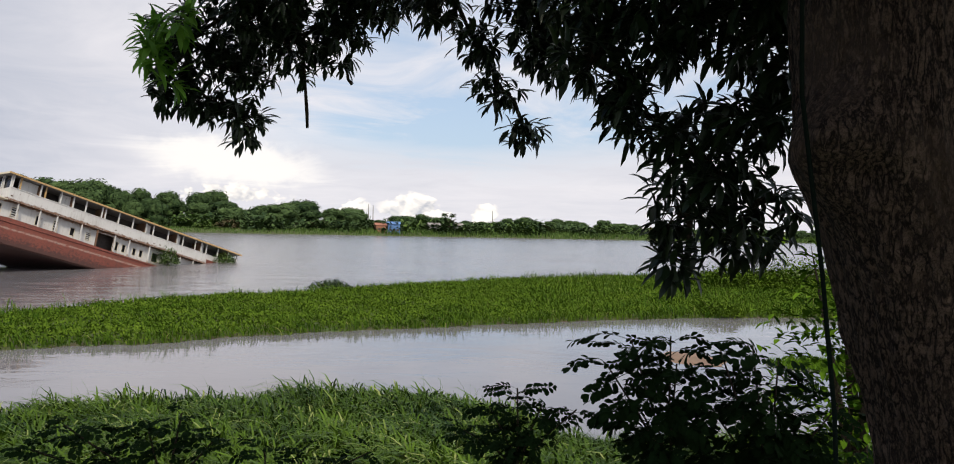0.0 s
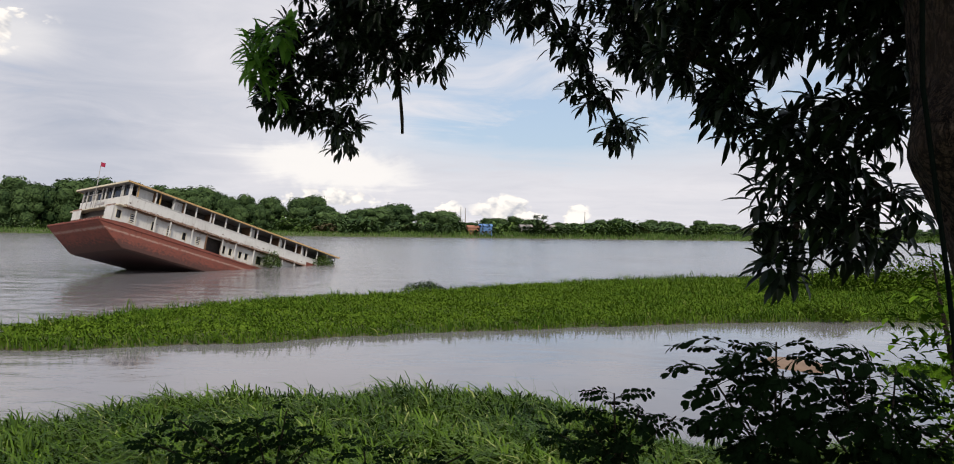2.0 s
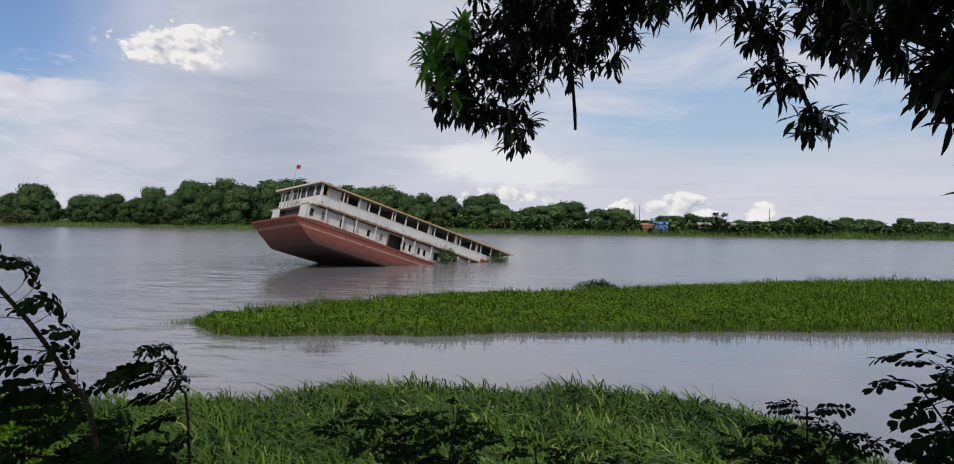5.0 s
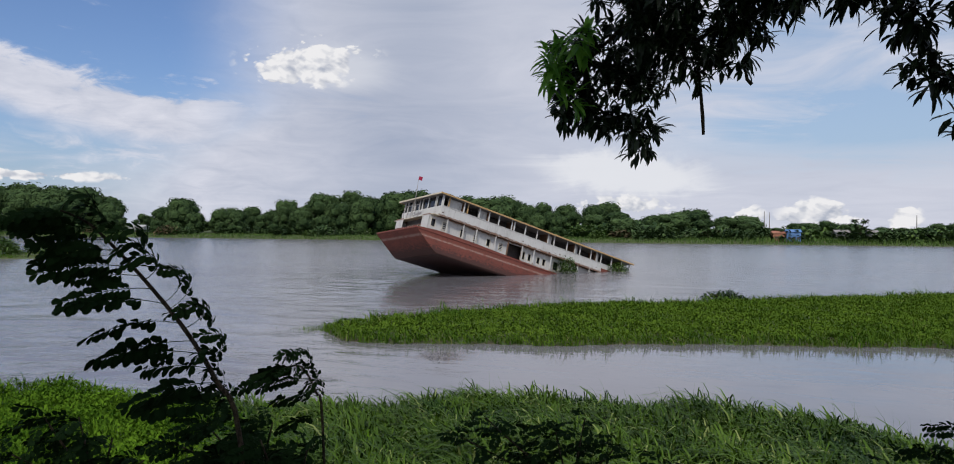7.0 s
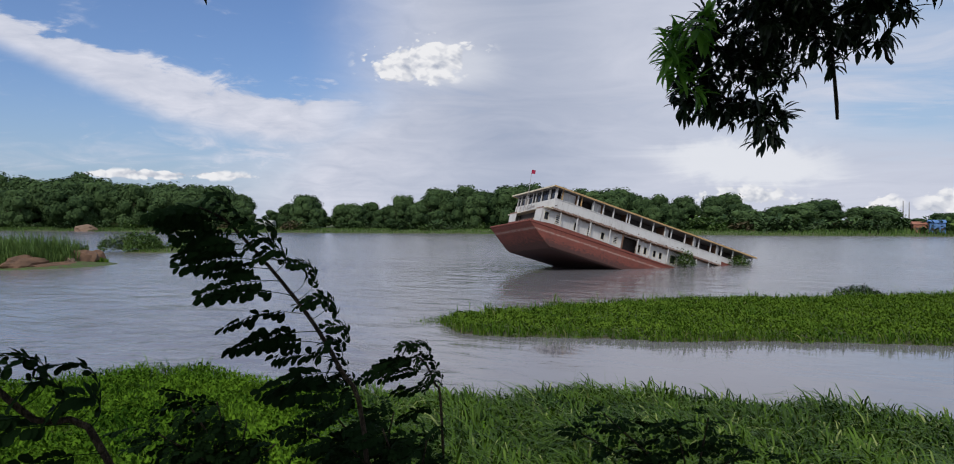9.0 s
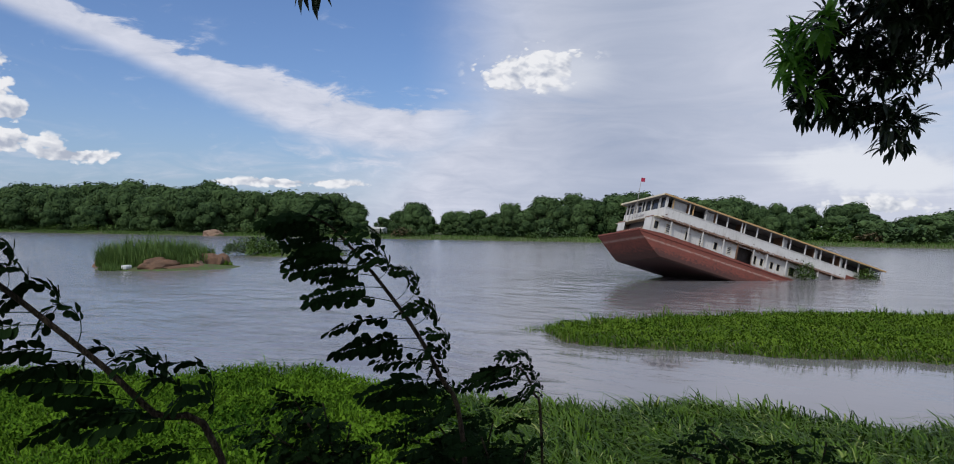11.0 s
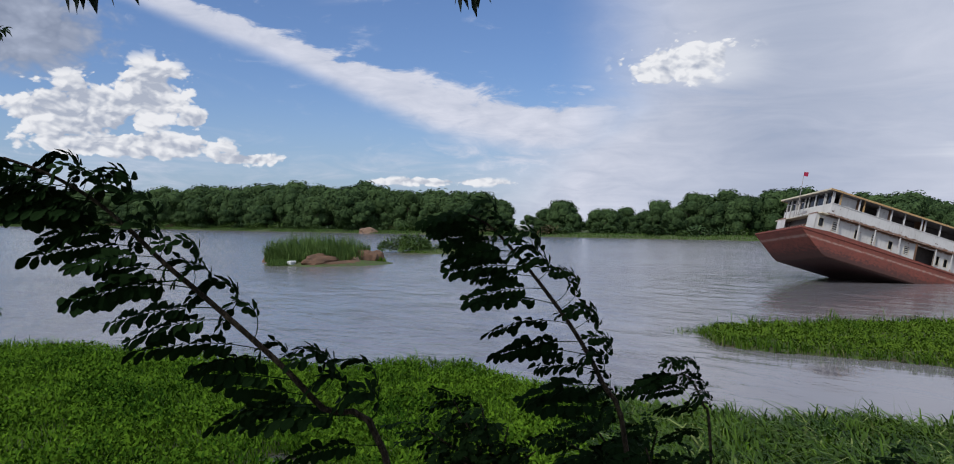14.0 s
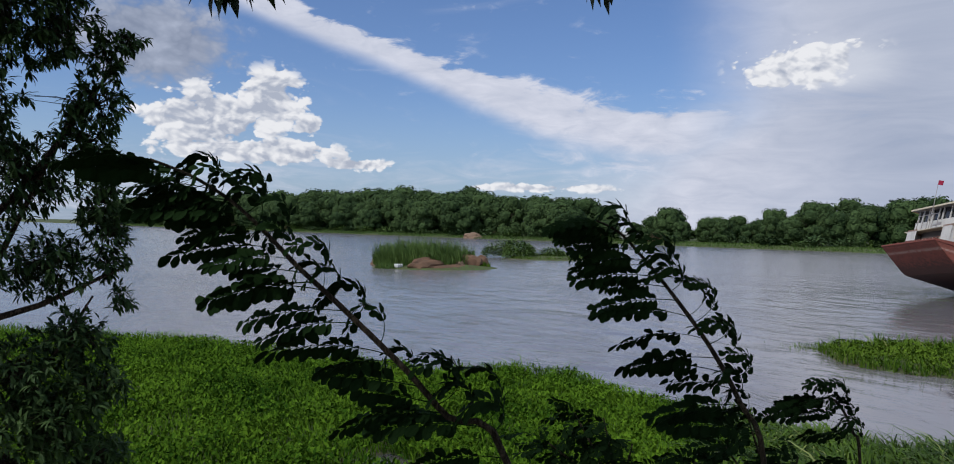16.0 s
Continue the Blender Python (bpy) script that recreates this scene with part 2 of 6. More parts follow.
def make_water():
    m, tr, b = material("river_water", 0.05, 0.0, 0.5)
    b.inputs["IOR"].default_value = 1.46
    calm = Sum(tr, tr.nodes.new("ShaderNodeAttribute").outputs["Fac"])
    calm.out.node.attribute_name = "calm"
    # current runs along the far bank
    c, mp = tr.nodes.new("ShaderNodeTexCoord"), tr.nodes.new("ShaderNodeMapping")
    mp.inputs["Rotation"].default_value = (0, 0, radians(-20))
    mp.inputs["Scale"].default_value = (0.6, 1.0, 1.0)
    tr.links.new(c.outputs["Object"], mp.inputs[0])
    swell = noise_tex(tr, mp.outputs[0], 0.16, 4.0, 0.5, 0.8)
    ripple = noise_tex(tr, mp.outputs[0], 0.75, 6.0, 0.6, 0.8)
    waves = noise_tex(tr, mp.outputs[0], 0.36, 3.0, 0.5, 0.6)
    chop = noise_tex(tr, place(tr, (0.6, 1.0, 1.0)), 4.5, 3.0, 0.5)
    mud = noise_tex(tr, mp.outputs[0], 0.05, 5.0, 0.6, 0.6)
    colour_to(tr, b, mix_rgb(tr, ((mud - 0.5) * 2.0 + 0.5).clamp(), (0.165, 0.151, 0.157), (0.250, 0.234, 0.242)))
    wild = (calm * -0.90 + 1.0)
    gusts = noise_tex(tr, mp.outputs[0], 0.022, 4.0, 0.6, 1.0).ramp(0.36, 0.62) * 0.85 + 0.15
    height = (swell * 1.0 + waves * 0.8 + ripple * 0.45 * gusts + chop * 0.06 * gusts) * wild
    bump(tr, b, height, 1.0, 0.32)
    rough = (calm * -0.13 + 0.18) + (swell - 0.5) * 0.08
    tr.links.new(rough.out, b.inputs["Roughness"])
    return m


def make_bark(name, dark, light, scale):
    m, tr, b = material(name, 0.9, 0.0, 0.2)
    ridge = noise_tex(tr, place(tr, (1.0, 1.0, 0.30)), scale * 0.50, 4.0, 0.6, 0.25)
    plates = noise_tex(tr, place(tr, (1.0, 1.0, 0.8)), scale * 1.0, 3.0, 0.55, 0.15)
    crack = (ridge - 0.5).op("ABSOLUTE").ramp(0.0, 0.10) * ((plates - 0.5).op("ABSOLUTE").ramp(0.0, 0.07) * 0.5 + 0.5)
    fine = noise_tex(tr, place(tr), 28.0, 8.0, 0.7)
    big = noise_tex(tr, place(tr), 2.2, 4.0)
    c = mix_rgb(tr, (crack * 0.75 + (fine - 0.5) * 0.9).clamp(), dark, light)
    c = mix_rgb(tr, (big - 0.52).ramp(0.0, 0.12) * 0.5, c, tuple(0.6 * a for a in light))
    colour_to(tr, b, c)
    bump(tr, b, crack * 0.7 + fine * 0.5, 0.9, 0.03)
    return m


def make_ground():
    m, tr, b = material("ground_soil", 0.9, 0.0, 0.25)
    big = noise_tex(tr, place(tr), 0.12, 5.0)
    mid = noise_tex(tr, place(tr), 1.3, 6.0, 0.65)
    fine = noise_tex(tr, place(tr), 14.0, 6.0, 0.7)
    soil = mix_rgb(tr, fine, (0.055, 0.045, 0.03), (0.13, 0.10, 0.065))
    green = mix_rgb(tr, mid, (0.045, 0.10, 0.018), (0.10, 0.19, 0.035))
    c = mix_rgb(tr, ((mid - 0.36) * 3.0 + (big - 0.5)).clamp(), soil, green)
    colour_to(tr, b, c)
    bump(tr, b, mid + fine * 0.4, 0.6, 0.08)
    return m


MAT = dict(
    water=make_water(), ground=make_ground(),
    bark=make_bark("mango_bark", (0.016, 0.010, 0.008), (0.200, 0.134, 0.100), 80.0),
    twig=make_bark("twig_bark", (0.03, 0.022, 0.015), (0.10, 0.075, 0.05), 40.0),
    # mango leaves coloured almost black, with the crown's shade painted in
    mango=foliage("shaded_mango_leaf", (0.006, 0.014, 0.006), (0.018, 0.038, 0.011), 0.45, gloss=0.35),
    mango_young=foliage("young_mango_leaf", (0.08, 0.22, 0.025), (0.24, 0.48, 0.07), 0.45, glow=0.45),
    neem=foliage("narrow_leaf", (0.014, 0.034, 0.010), (0.068, 0.115, 0.032), 0.6, gloss=0.15),
    # near-black green: the leaflets' backlit, shaded look is put into the colour
    shrub=foliage("shaded_leaflet", (0.004, 0.012, 0.004), (0.017, 0.038, 0.010), 0.8, tint=(0.06, 0.10, 0.016), gloss=0.03),
    tussock=foliage("tussock_blade", (0.008, 0.027, 0.003), (0.086, 0.152, 0.015), 0.55, tint=(0.26, 0.29, 0.10), gloss=0.12),
    meadow=foliage("meadow_blade", (0.019, 0.056, 0.004), (0.112, 0.208, 0.014), 0.8, gloss=0.03),
    float_leaf=foliage("floating_leaf", (0.042, 0.084, 0.008), (0.112, 0.180, 0.019), 0.8, gloss=0.02),
    float_blade=foliage("floating_blade", (0.026, 0.070, 0.006), (0.112, 0.185, 0.020), 0.8, tint=(0.22, 0.22, 0.08), gloss=0.03),
    far_leaf=foliage("far_leaf", (0.012, 0.030, 0.011), (0.080, 0.128, 0.044), 0.75, per="object", gloss=0.1),
    far_dry=foliage("far_dry_leaf", (0.05, 0.045, 0.022), (0.13, 0.10, 0.05), 0.8, gloss=0.1),
    reed=foliage("reed_blade", (0.035, 0.078, 0.014), (0.115, 0.180, 0.042), 0.6, gloss=0.15),
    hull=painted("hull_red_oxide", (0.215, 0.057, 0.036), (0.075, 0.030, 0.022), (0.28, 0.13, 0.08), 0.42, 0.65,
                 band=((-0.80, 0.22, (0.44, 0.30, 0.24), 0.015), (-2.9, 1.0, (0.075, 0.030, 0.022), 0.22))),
    bottom=painted("hull_bottom", (0.060, 0.026, 0.020), (0.035, 0.018, 0.015), (0.12, 0.055, 0.035), 0.4, 0.7),
    white=painted("boat_white_paint", (0.60, 0.58, 0.545), (0.33, 0.30, 0.265), (0.20, 0.10, 0.06), 0.46, 0.5,
                  band=((2.55, 0.22, (0.20, 0.10, 0.055), 0.10), (0.1, 0.5, (0.30, 0.20, 0.14), 0.05))),
    cream=painted("boat_cream_trim", (0.62, 0.55, 0.40), (0.45, 0.36, 0.24), (0.28, 0.12, 0.05), 0.5, 0.5),
    ochre=painted("boat_ochre_edge", (0.46, 0.29, 0.12), (0.33, 0.21, 0.11), (0.24, 0.09, 0.04), 0.6, 0.55),
    # interior shade painted as near-black brown, for boat rooms and shed openings
    inside=plain("interior_shade", (0.035, 0.028, 0.024), (0.09, 0.075, 0.065), 3.0, 0.8),
    brownpost=painted("boat_brown_wood", (0.16, 0.085, 0.045), (0.10, 0.06, 0.04), (0.22, 0.10, 0.04), 0.5, 0.7),
    rooftop=plain("boat_roof_sheet", (0.32, 0.31, 0.30), (0.20, 0.18, 0.17), 3.0, 0.6),
    glass=plain("boat_dark_glass", (0.02, 0.022, 0.025), (0.035, 0.035, 0.04), 2.0, 0.15, 0.05),
    scar=plain("rust_scar", (0.045, 0.024, 0.016), (0.16, 0.075, 0.040), 6.0, 0.9),
    flag=plain("flag_red", (0.36, 0.010, 0.045), (0.24, 0.008, 0.035), 3.0, 0.8),
    steel=plain("grey_steel", (0.42, 0.41, 0.40), (0.30, 0.24, 0.20), 8.0, 0.5, metal=0.3),
    rock=plain("river_rock", (0.21, 0.110, 0.058), (0.085, 0.052, 0.033), 1.6, 0.85, 0.8),
    sand=plain("pale_earth", (0.27, 0.175, 0.115), (0.17, 0.11, 0.07), 1.0, 0.9, 0.5),
    hose=plain("dark_green_hose", (0.005, 0.009, 0.007), (0.008, 0.014, 0.010), 12.0, 0.95),
    shed_blue=plain("blue_sheet", (0.12, 0.25, 0.50), (0.09, 0.18, 0.38), 2.0, 0.6),
    shed_clay=plain("clay_wall", (0.40, 0.17, 0.10), (0.30, 0.13, 0.08), 1.0, 0.8),
    shed_white=plain("whitewash", (0.46, 0.46, 0.44), (0.34, 0.34, 0.32), 1.0, 0.8),
    wet_mud=plain("wet_mud", (0.055, 0.050, 0.044), (0.11, 0.10, 0.09), 5.0, 0.22, 0.5),
    litter=plain("white_litter", (0.75, 0.75, 0.74), (0.6, 0.6, 0.6), 5.0, 0.6),
)

MAT["hose"].node_tree.nodes["Principled BSDF"].inputs["Specular IOR Level"].default_value = 0.05


# ---------------------------------------------------------------- mesh helpers
def part(name, bm, mat, parent=None, label=""):
    me = bpy.data.meshes.new(name)
    bm.to_mesh(me)
    bm.free()
    me.materials.append(mat)
    ob = new(name, me)
    ob.parent = parent
    return tagged(ob, label)


def raw(name, verts, faces, mat, parent=None, label="", smooth=False):
    me = bpy.data.meshes.new(name)
    verts = np.asarray(verts, np.float32)
    if isinstance(faces, np.ndarray):
        n, k = faces.shape
        me.vertices.add(len(verts))
        me.vertices.foreach_set("co", verts.ravel())
        me.loops.add(n * k)
        me.loops.foreach_set("vertex_index", faces.ravel().astype(np.int32))
        me.polygons.add(n)
        me.polygons.foreach_set("loop_start", np.arange(0, n * k, k, dtype=np.int32))
        me.update(calc_edges=True)
    else:
        me.from_pydata(verts.tolist(), [], faces)
    me.materials.append(mat)
    if smooth:
        me.polygons.foreach_set("use_smooth", np.ones(len(me.polygons), bool))
    ob = new(name, me)
    ob.parent = parent
    return tagged(ob, label)


def empty(name, m, label, category, group="", kind=""):
    ob = new(name)
    ob.empty_display_size = 0.2
    ob.matrix_world = m
    return tagged(ob, label, category, group, kind)


def box(bm, lo, hi):
    vs = [bm.verts.new((x, y, z)) for x in (lo[0], hi[0]) for y in (lo[1], hi[1]) for z in (lo[2], hi[2])]
    for f in ((0, 1, 3, 2), (4, 6, 7, 5), (0, 4, 5, 1), (2, 3, 7, 6), (0, 2, 6, 4), (1, 5, 7, 3)):
        bm.faces.new([vs[i] for i in f])
    return bm


def boxed(lo, hi, bevel=0.0):
    bm = box(bmesh.new(), lo, hi)
    if bevel:
        bmesh.ops.bevel(bm, geom=bm.edges[:], offset=bevel, segments=1, affect="EDGES")
    return bm


def tube(points, radii, sides=8, wobble=0.0, seed=0):
    """Vertices and faces of a closed tapering tube along points."""
    rng = np.random.default_rng(seed)
    pts = [Vector(p) for p in points]
    verts, faces, side = [], [], Vector((1, 0, 0))
    for i, p in enumerate(pts):
        d = (pts[min(i + 1, len(pts) - 1)] - pts[max(i - 1, 0)]).normalized()
        side = (side - d * side.dot(d)).normalized() if abs(side.dot(d)) < 0.98 else d.orthogonal().normalized()
        other = d.cross(side)
        for k in range(sides):
            a = 2 * math.pi * k / sides
            r = radii[i] * (1 + wobble * rng.uniform(-1, 1))
            verts.append(tuple(p + (side * math.cos(a) + other * math.sin(a)) * r))
    for i in range(len(pts) - 1):
        for k in range(sides):
            a, b = i * sides + k, i * sides + (k + 1) % sides
            faces.append((a, b, b + sides, a + sides))
    faces.append(tuple(range(sides))[::-1])
    faces.append(tuple(range((len(pts) - 1) * sides, len(pts) * sides)))
    return verts, faces


def blades(xy, z0, height, width, lean, rng, segs=3, wind=(0, 0), turn=None):
    """Grass blades as tapering bent strips: vertices and quads (last quad narrow)."""
    n = len(xy)
    turn = rng.uniform(0, 2 * np.pi, n) if turn is None else turn
    out = np.stack([np.cos(turn), np.sin(turn)], 1)
    face = rng.uniform(0, 2 * np.pi, n)
    wide = np.stack([np.cos(face), np.sin(face), np.zeros(n)], 1)
    h = height * rng.uniform(0.55, 1.1, n)
    w = width * rng.uniform(0.7, 1.3, n)
    bend = lean * rng.uniform(0.2, 1.2, n)
    rows = []
    for k in range(segs + 1):
        s = k / segs
        c = np.empty((n, 3))
        c[:, :2] = xy + out * (bend * h * s ** 2)[:, None] + np.asarray(wind) * (h * s ** 2)[:, None]
        c[:, 2] = z0 + h * (s - 0.74 * np.minimum(bend, 1.15) * s ** 3)
        half = (wide * (w * (1 - s) ** 0.7 * 0.5 + 0.0008)[:, None])
        rows += [c - half, c + half]
    verts = np.stack(rows, 1).reshape(-1, 3)
    base = (np.arange(n) * (2 * segs + 2))[:, None]
    faces = np.concatenate([base + np.array([[2 * k, 2 * k + 1, 2 * k + 3, 2 * k + 2]]) for k in range(segs)])
    return verts, faces


def straps(xy, z0, height, width, rng, segs=4, wind=(0, 0), turn=None, reach=(0.2, 0.55), drop=(0.3, 0.8)):
    """Strap leaves that rise and fold over at the tip."""
    n = len(xy)
    turn = rng.uniform(0, 2 * np.pi, n) if turn is None else turn
    out = np.stack([np.cos(turn), np.sin(turn)], 1) + np.asarray(wind)
    h = height * rng.uniform(0.6, 1.1, n)
    go, fall = h * rng.uniform(*reach, n), rng.uniform(*drop, n)
    face = np.arctan2(out[:, 1], out[:, 0]) + np.pi / 2 + rng.normal(0, 0.5, n)
    wide = np.stack([np.cos(face), np.sin(face), np.zeros(n)], 1) * (width * rng.uniform(0.7, 1.3, n) * 0.5)[:, None]
    rows = []
    for k in range(segs + 1):
        q = k / segs
        c = np.empty((n, 3))
        c[:, :2] = xy + out * (go * q ** 1.9)[:, None]
        c[:, 2] = z0 + h * (q - fall * q ** 2.7)
        half = wide * (0.55 + 0.9 * q - 1.40 * q ** 2.2)
        rows += [c - half, c + half]
    verts = np.stack(rows, 1).reshape(-1, 3)
    base = (np.arange(n) * (2 * segs + 2))[:, None]
    faces = np.concatenate([base + np.array([[2 * k, 2 * k + 1, 2 * k + 3, 2 * k + 2]]) for k in range(segs)])
    return verts, faces


def pads(places, size, rng, tilt=0.5):
    """Small folded leaves, lying more or less level: two triangles each."""
    n = len(places)
    a, s = rng.uniform(0, 2 * np.pi, n), size * rng.uniform(0.6, 1.2, n)
    d = np.stack([np.cos(a), np.sin(a), rng.normal(0.1, tilt, n)], 1) * s[:, None] * 0.5
    w = np.stack([-np.sin(a), np.cos(a), rng.normal(0, tilt, n)], 1) * s[:, None] * 0.34
    up = np.array([0, 0, 1.0]) * (s * 0.12)[:, None]
    verts = np.stack([places - d, places + w + up, places + d, places - w + up], 1).reshape(-1, 3)
    base = (np.arange(n) * 4)[:, None]
    return verts, np.concatenate([base + np.array([[0, 1, 2]]), base + np.array([[0, 2, 3]])])


def leaf_mesh(places, along, up, length, width, rng, fold=0.18):
    """Pointed leaves with a folded midrib and a droop: 8 vertices, 6 triangles-as-quads each."""
    n = len(places)
    d = along / np.linalg.norm(along, axis=1, keepdims=True)
    s = np.cross(d, up)
    s /= np.linalg.norm(s, axis=1, keepdims=True) + 1e-9
    t = np.cross(s, d)
    L = (length * rng.uniform(0.7, 1.2, n))[:, None]
    Wd = (width * rng.uniform(0.8, 1.2, n))[:, None]
    p0 = places
    p1 = places + d * L * 0.38 - t * L * 0.02
    p2 = places + d * L * 0.75 - t * L * 0.10
    p3 = places + d * L - t * L * 0.20
    l1, r1 = p1 + s * Wd * 0.5 + t * Wd * fold, p1 - s * Wd * 0.5 + t * Wd * fold
    l2, r2 = p2 + s * Wd * 0.36 + t * Wd * fold, p2 - s * Wd * 0.36 + t * Wd * fold
    verts = np.stack([p0, p1, p2, p3, l1, r1, l2, r2], 1).reshape(-1, 3)
    tri = np.array([[0, 1, 4], [0, 5, 1], [1, 2, 6], [1, 6, 4], [1, 5, 7], [1, 7, 2], [2, 3, 6], [2, 7, 3]])
    faces = (np.arange(n) * 8)[:, None, None] + tri[None]
    return verts, faces.reshape(-1, 3)


# ---------------------------------------------------------------- the lie of the land
SHORE_AZ = np.array([-180, -120, -60, -30, -11, -7, -3, 3.4, 14.8, 24, 31, 34, 42, 52.5, 57.6, 61.7, 68.5, 79.4, 83.6, 95, 115, 150, 180])
SHORE_R = np.array([90, 60, 24, 25.5, 22.2, 22.4, 25.2, 27.2, 27.4, 27.2, 27.8, 25.6, 26.2, 30.4, 34.4, 35.6, 34.4, 39.6, 43.5, 51, 70, 90, 90])
ISLE_AZ = np.array([-50, -25, -15, -6, 3.6, 13.5, 23.5, 32.6, 37, 39.2, 40.6])
ISLE_NEAR = np.array([70, 65, 58, 52.5, 48, 45.5, 43.1, 43.5, 43.8, 44.5, 49.5])
ISLE_FAR = np.array([160, 150, 104, 93, 79, 68.5, 63, 56, 53, 51.5, 49.6])
BANK_N, BANK_D = (-math.sin(radians(20)), math.cos(radians(20))), 350.0


def polar(x, y):
    return np.degrees(np.arctan2(-x, y)), np.hypot(x, y)


def wander(x, y, size, seed=0.0):
    """A cheap smooth wave pattern between -1 and 1."""
    a = x / size + seed
    b = y / size - seed * 0.7
    return (np.sin(a * 1.3 + 1.7 * np.sin(b * 0.9)) + np.sin(b * 1.7 + 1.1 * np.sin(a * 1.1 + 2.0)) + np.sin((a + b) * 2.3)) / 3


def shore_depth(x, y):
    """Metres inland from the near shore (negative: in the water)."""
    az, r = polar(x, y)
    return np.interp(az, SHORE_AZ, SHORE_R) + 0.5 * wander(x, y, 1.2) - r


def isle_depth(x, y):
    """Metres inside the floating meadow's edge."""
    az, r = polar(x, y)
    near, far = np.interp(az, ISLE_AZ, ISLE_NEAR), np.interp(az, ISLE_AZ, ISLE_FAR)
    edge = np.minimum(r - near, far - r) + 0.45 * wander(x, y, 1.0, 3.0)
    return np.where((az > 40.6) | (az < -50), -5.0, edge)


def bank_depth(x, y):
    """Metres inland from the far shore."""
    return x * BANK_N[0] + y * BANK_N[1] - BANK_D + 3.0 * wander(x, y, 22.0) + 1.2 * wander(x, y, 6.0)


ROCK_ISLES = ((-118.5, 47.5, 8.5, 11.0), (-152.0, 90.0, 9.0, 12.0))


def land(x, y):
    """Height of the ground."""
    x, y = np.asarray(x, float), np.asarray(y, float)
    az, r = polar(x, y)
    s = shore_depth(x, y)
    low = np.clip(0.02 + s * 0.06, -1.6, 1.1)
    rise = np.clip((14.0 - r) / 12.0, 0, 1) ** 1.35
    z = low + (5.15 - low) * rise
    z = np.where((r > 14) & (s < 0), np.maximum(low, -1.6), z)
    i = isle_depth(x, y)
    z = np.where(i > -3, np.maximum(z, np.clip(i * 0.25, -0.6, 0.14)), z)
    f = bank_depth(x, y)
    z = np.maximum(z, np.where(f > -10, np.clip(f * 0.12, -1.2, 1.6 + np.clip(f, 0, 400) * 0.004), -1.6))
    for cx, cy, ax, ay in ROCK_ISLES:
        q = ((x - cx) / ax) ** 2 + ((y - cy) / ay) ** 2
        z = np.maximum(z, np.clip((1 - q) * 1.0, -1.6, 0.7))
    return z


def polar_sheet(radii, turns):
    a = np.radians(np.asarray(turns))
    R, A = np.meshgrid(radii, a, indexing="ij")
    x, y = -np.sin(A) * R, np.cos(A) * R
    n, k = R.shape
    idx = np.arange(n * k).reshape(n, k)
    q = np.stack([idx[:-1], idx[1:], np.roll(idx, -1, 1)[1:], np.roll(idx, -1, 1)[:-1]], -1).reshape(-1, 4)
    return x.ravel(), y.ravel(), q


turns = np.concatenate([np.arange(-60, 110, 0.6), np.arange(110, 300, 3.0)])
rings = np.concatenate([[0.05], np.arange(1, 60, 0.6), np.geomspace(60, 420, 150), np.geomspace(430, 4500, 22)])
gx, gy, gq = polar_sheet(rings, turns)
ground = raw("ground", np.stack([gx, gy, land(gx, gy)], 1), gq[:, ::-1], MAT["ground"], smooth=True)
tagged(ground, "grassy river bank soil sloping down to the water", "ground", kind="structure")

rings = np.concatenate([np.arange(12, 120, 1.5), np.geomspace(120, 4500, 30)])
wx, wy, wq = polar_sheet(rings, np.arange(-180, 180, 1.5))
water = raw("water", np.stack([wx, wy, np.zeros_like(wx)], 1), wq[:, ::-1], MAT["water"], smooth=True)
waz, wr = polar(wx, wy)
behind = np.interp(waz, ISLE_AZ, ISLE_NEAR + 4)
calm = np.clip((behind + 6 - wr) / 8, 0, 1) * np.clip((45 - waz) / 12, 0, 1)
# slack water under the wreck's lee
lee = np.exp(-(((wx + 45.0) * 0.80 + (wy - 72.0) * 0.60) / 19.0) ** 4 - (((wx + 45.0) * -0.60 + (wy - 72.0) * 0.80) / 34.0) ** 4)
calm = np.maximum(calm, 0.62 * lee)
attr = water.data.attributes.new("calm", "FLOAT", "POINT")
attr.data.foreach_set("value", calm.astype(np.float32))
tagged(water, "wide muddy brown river reflecting a grey sky", "water", kind="structure")


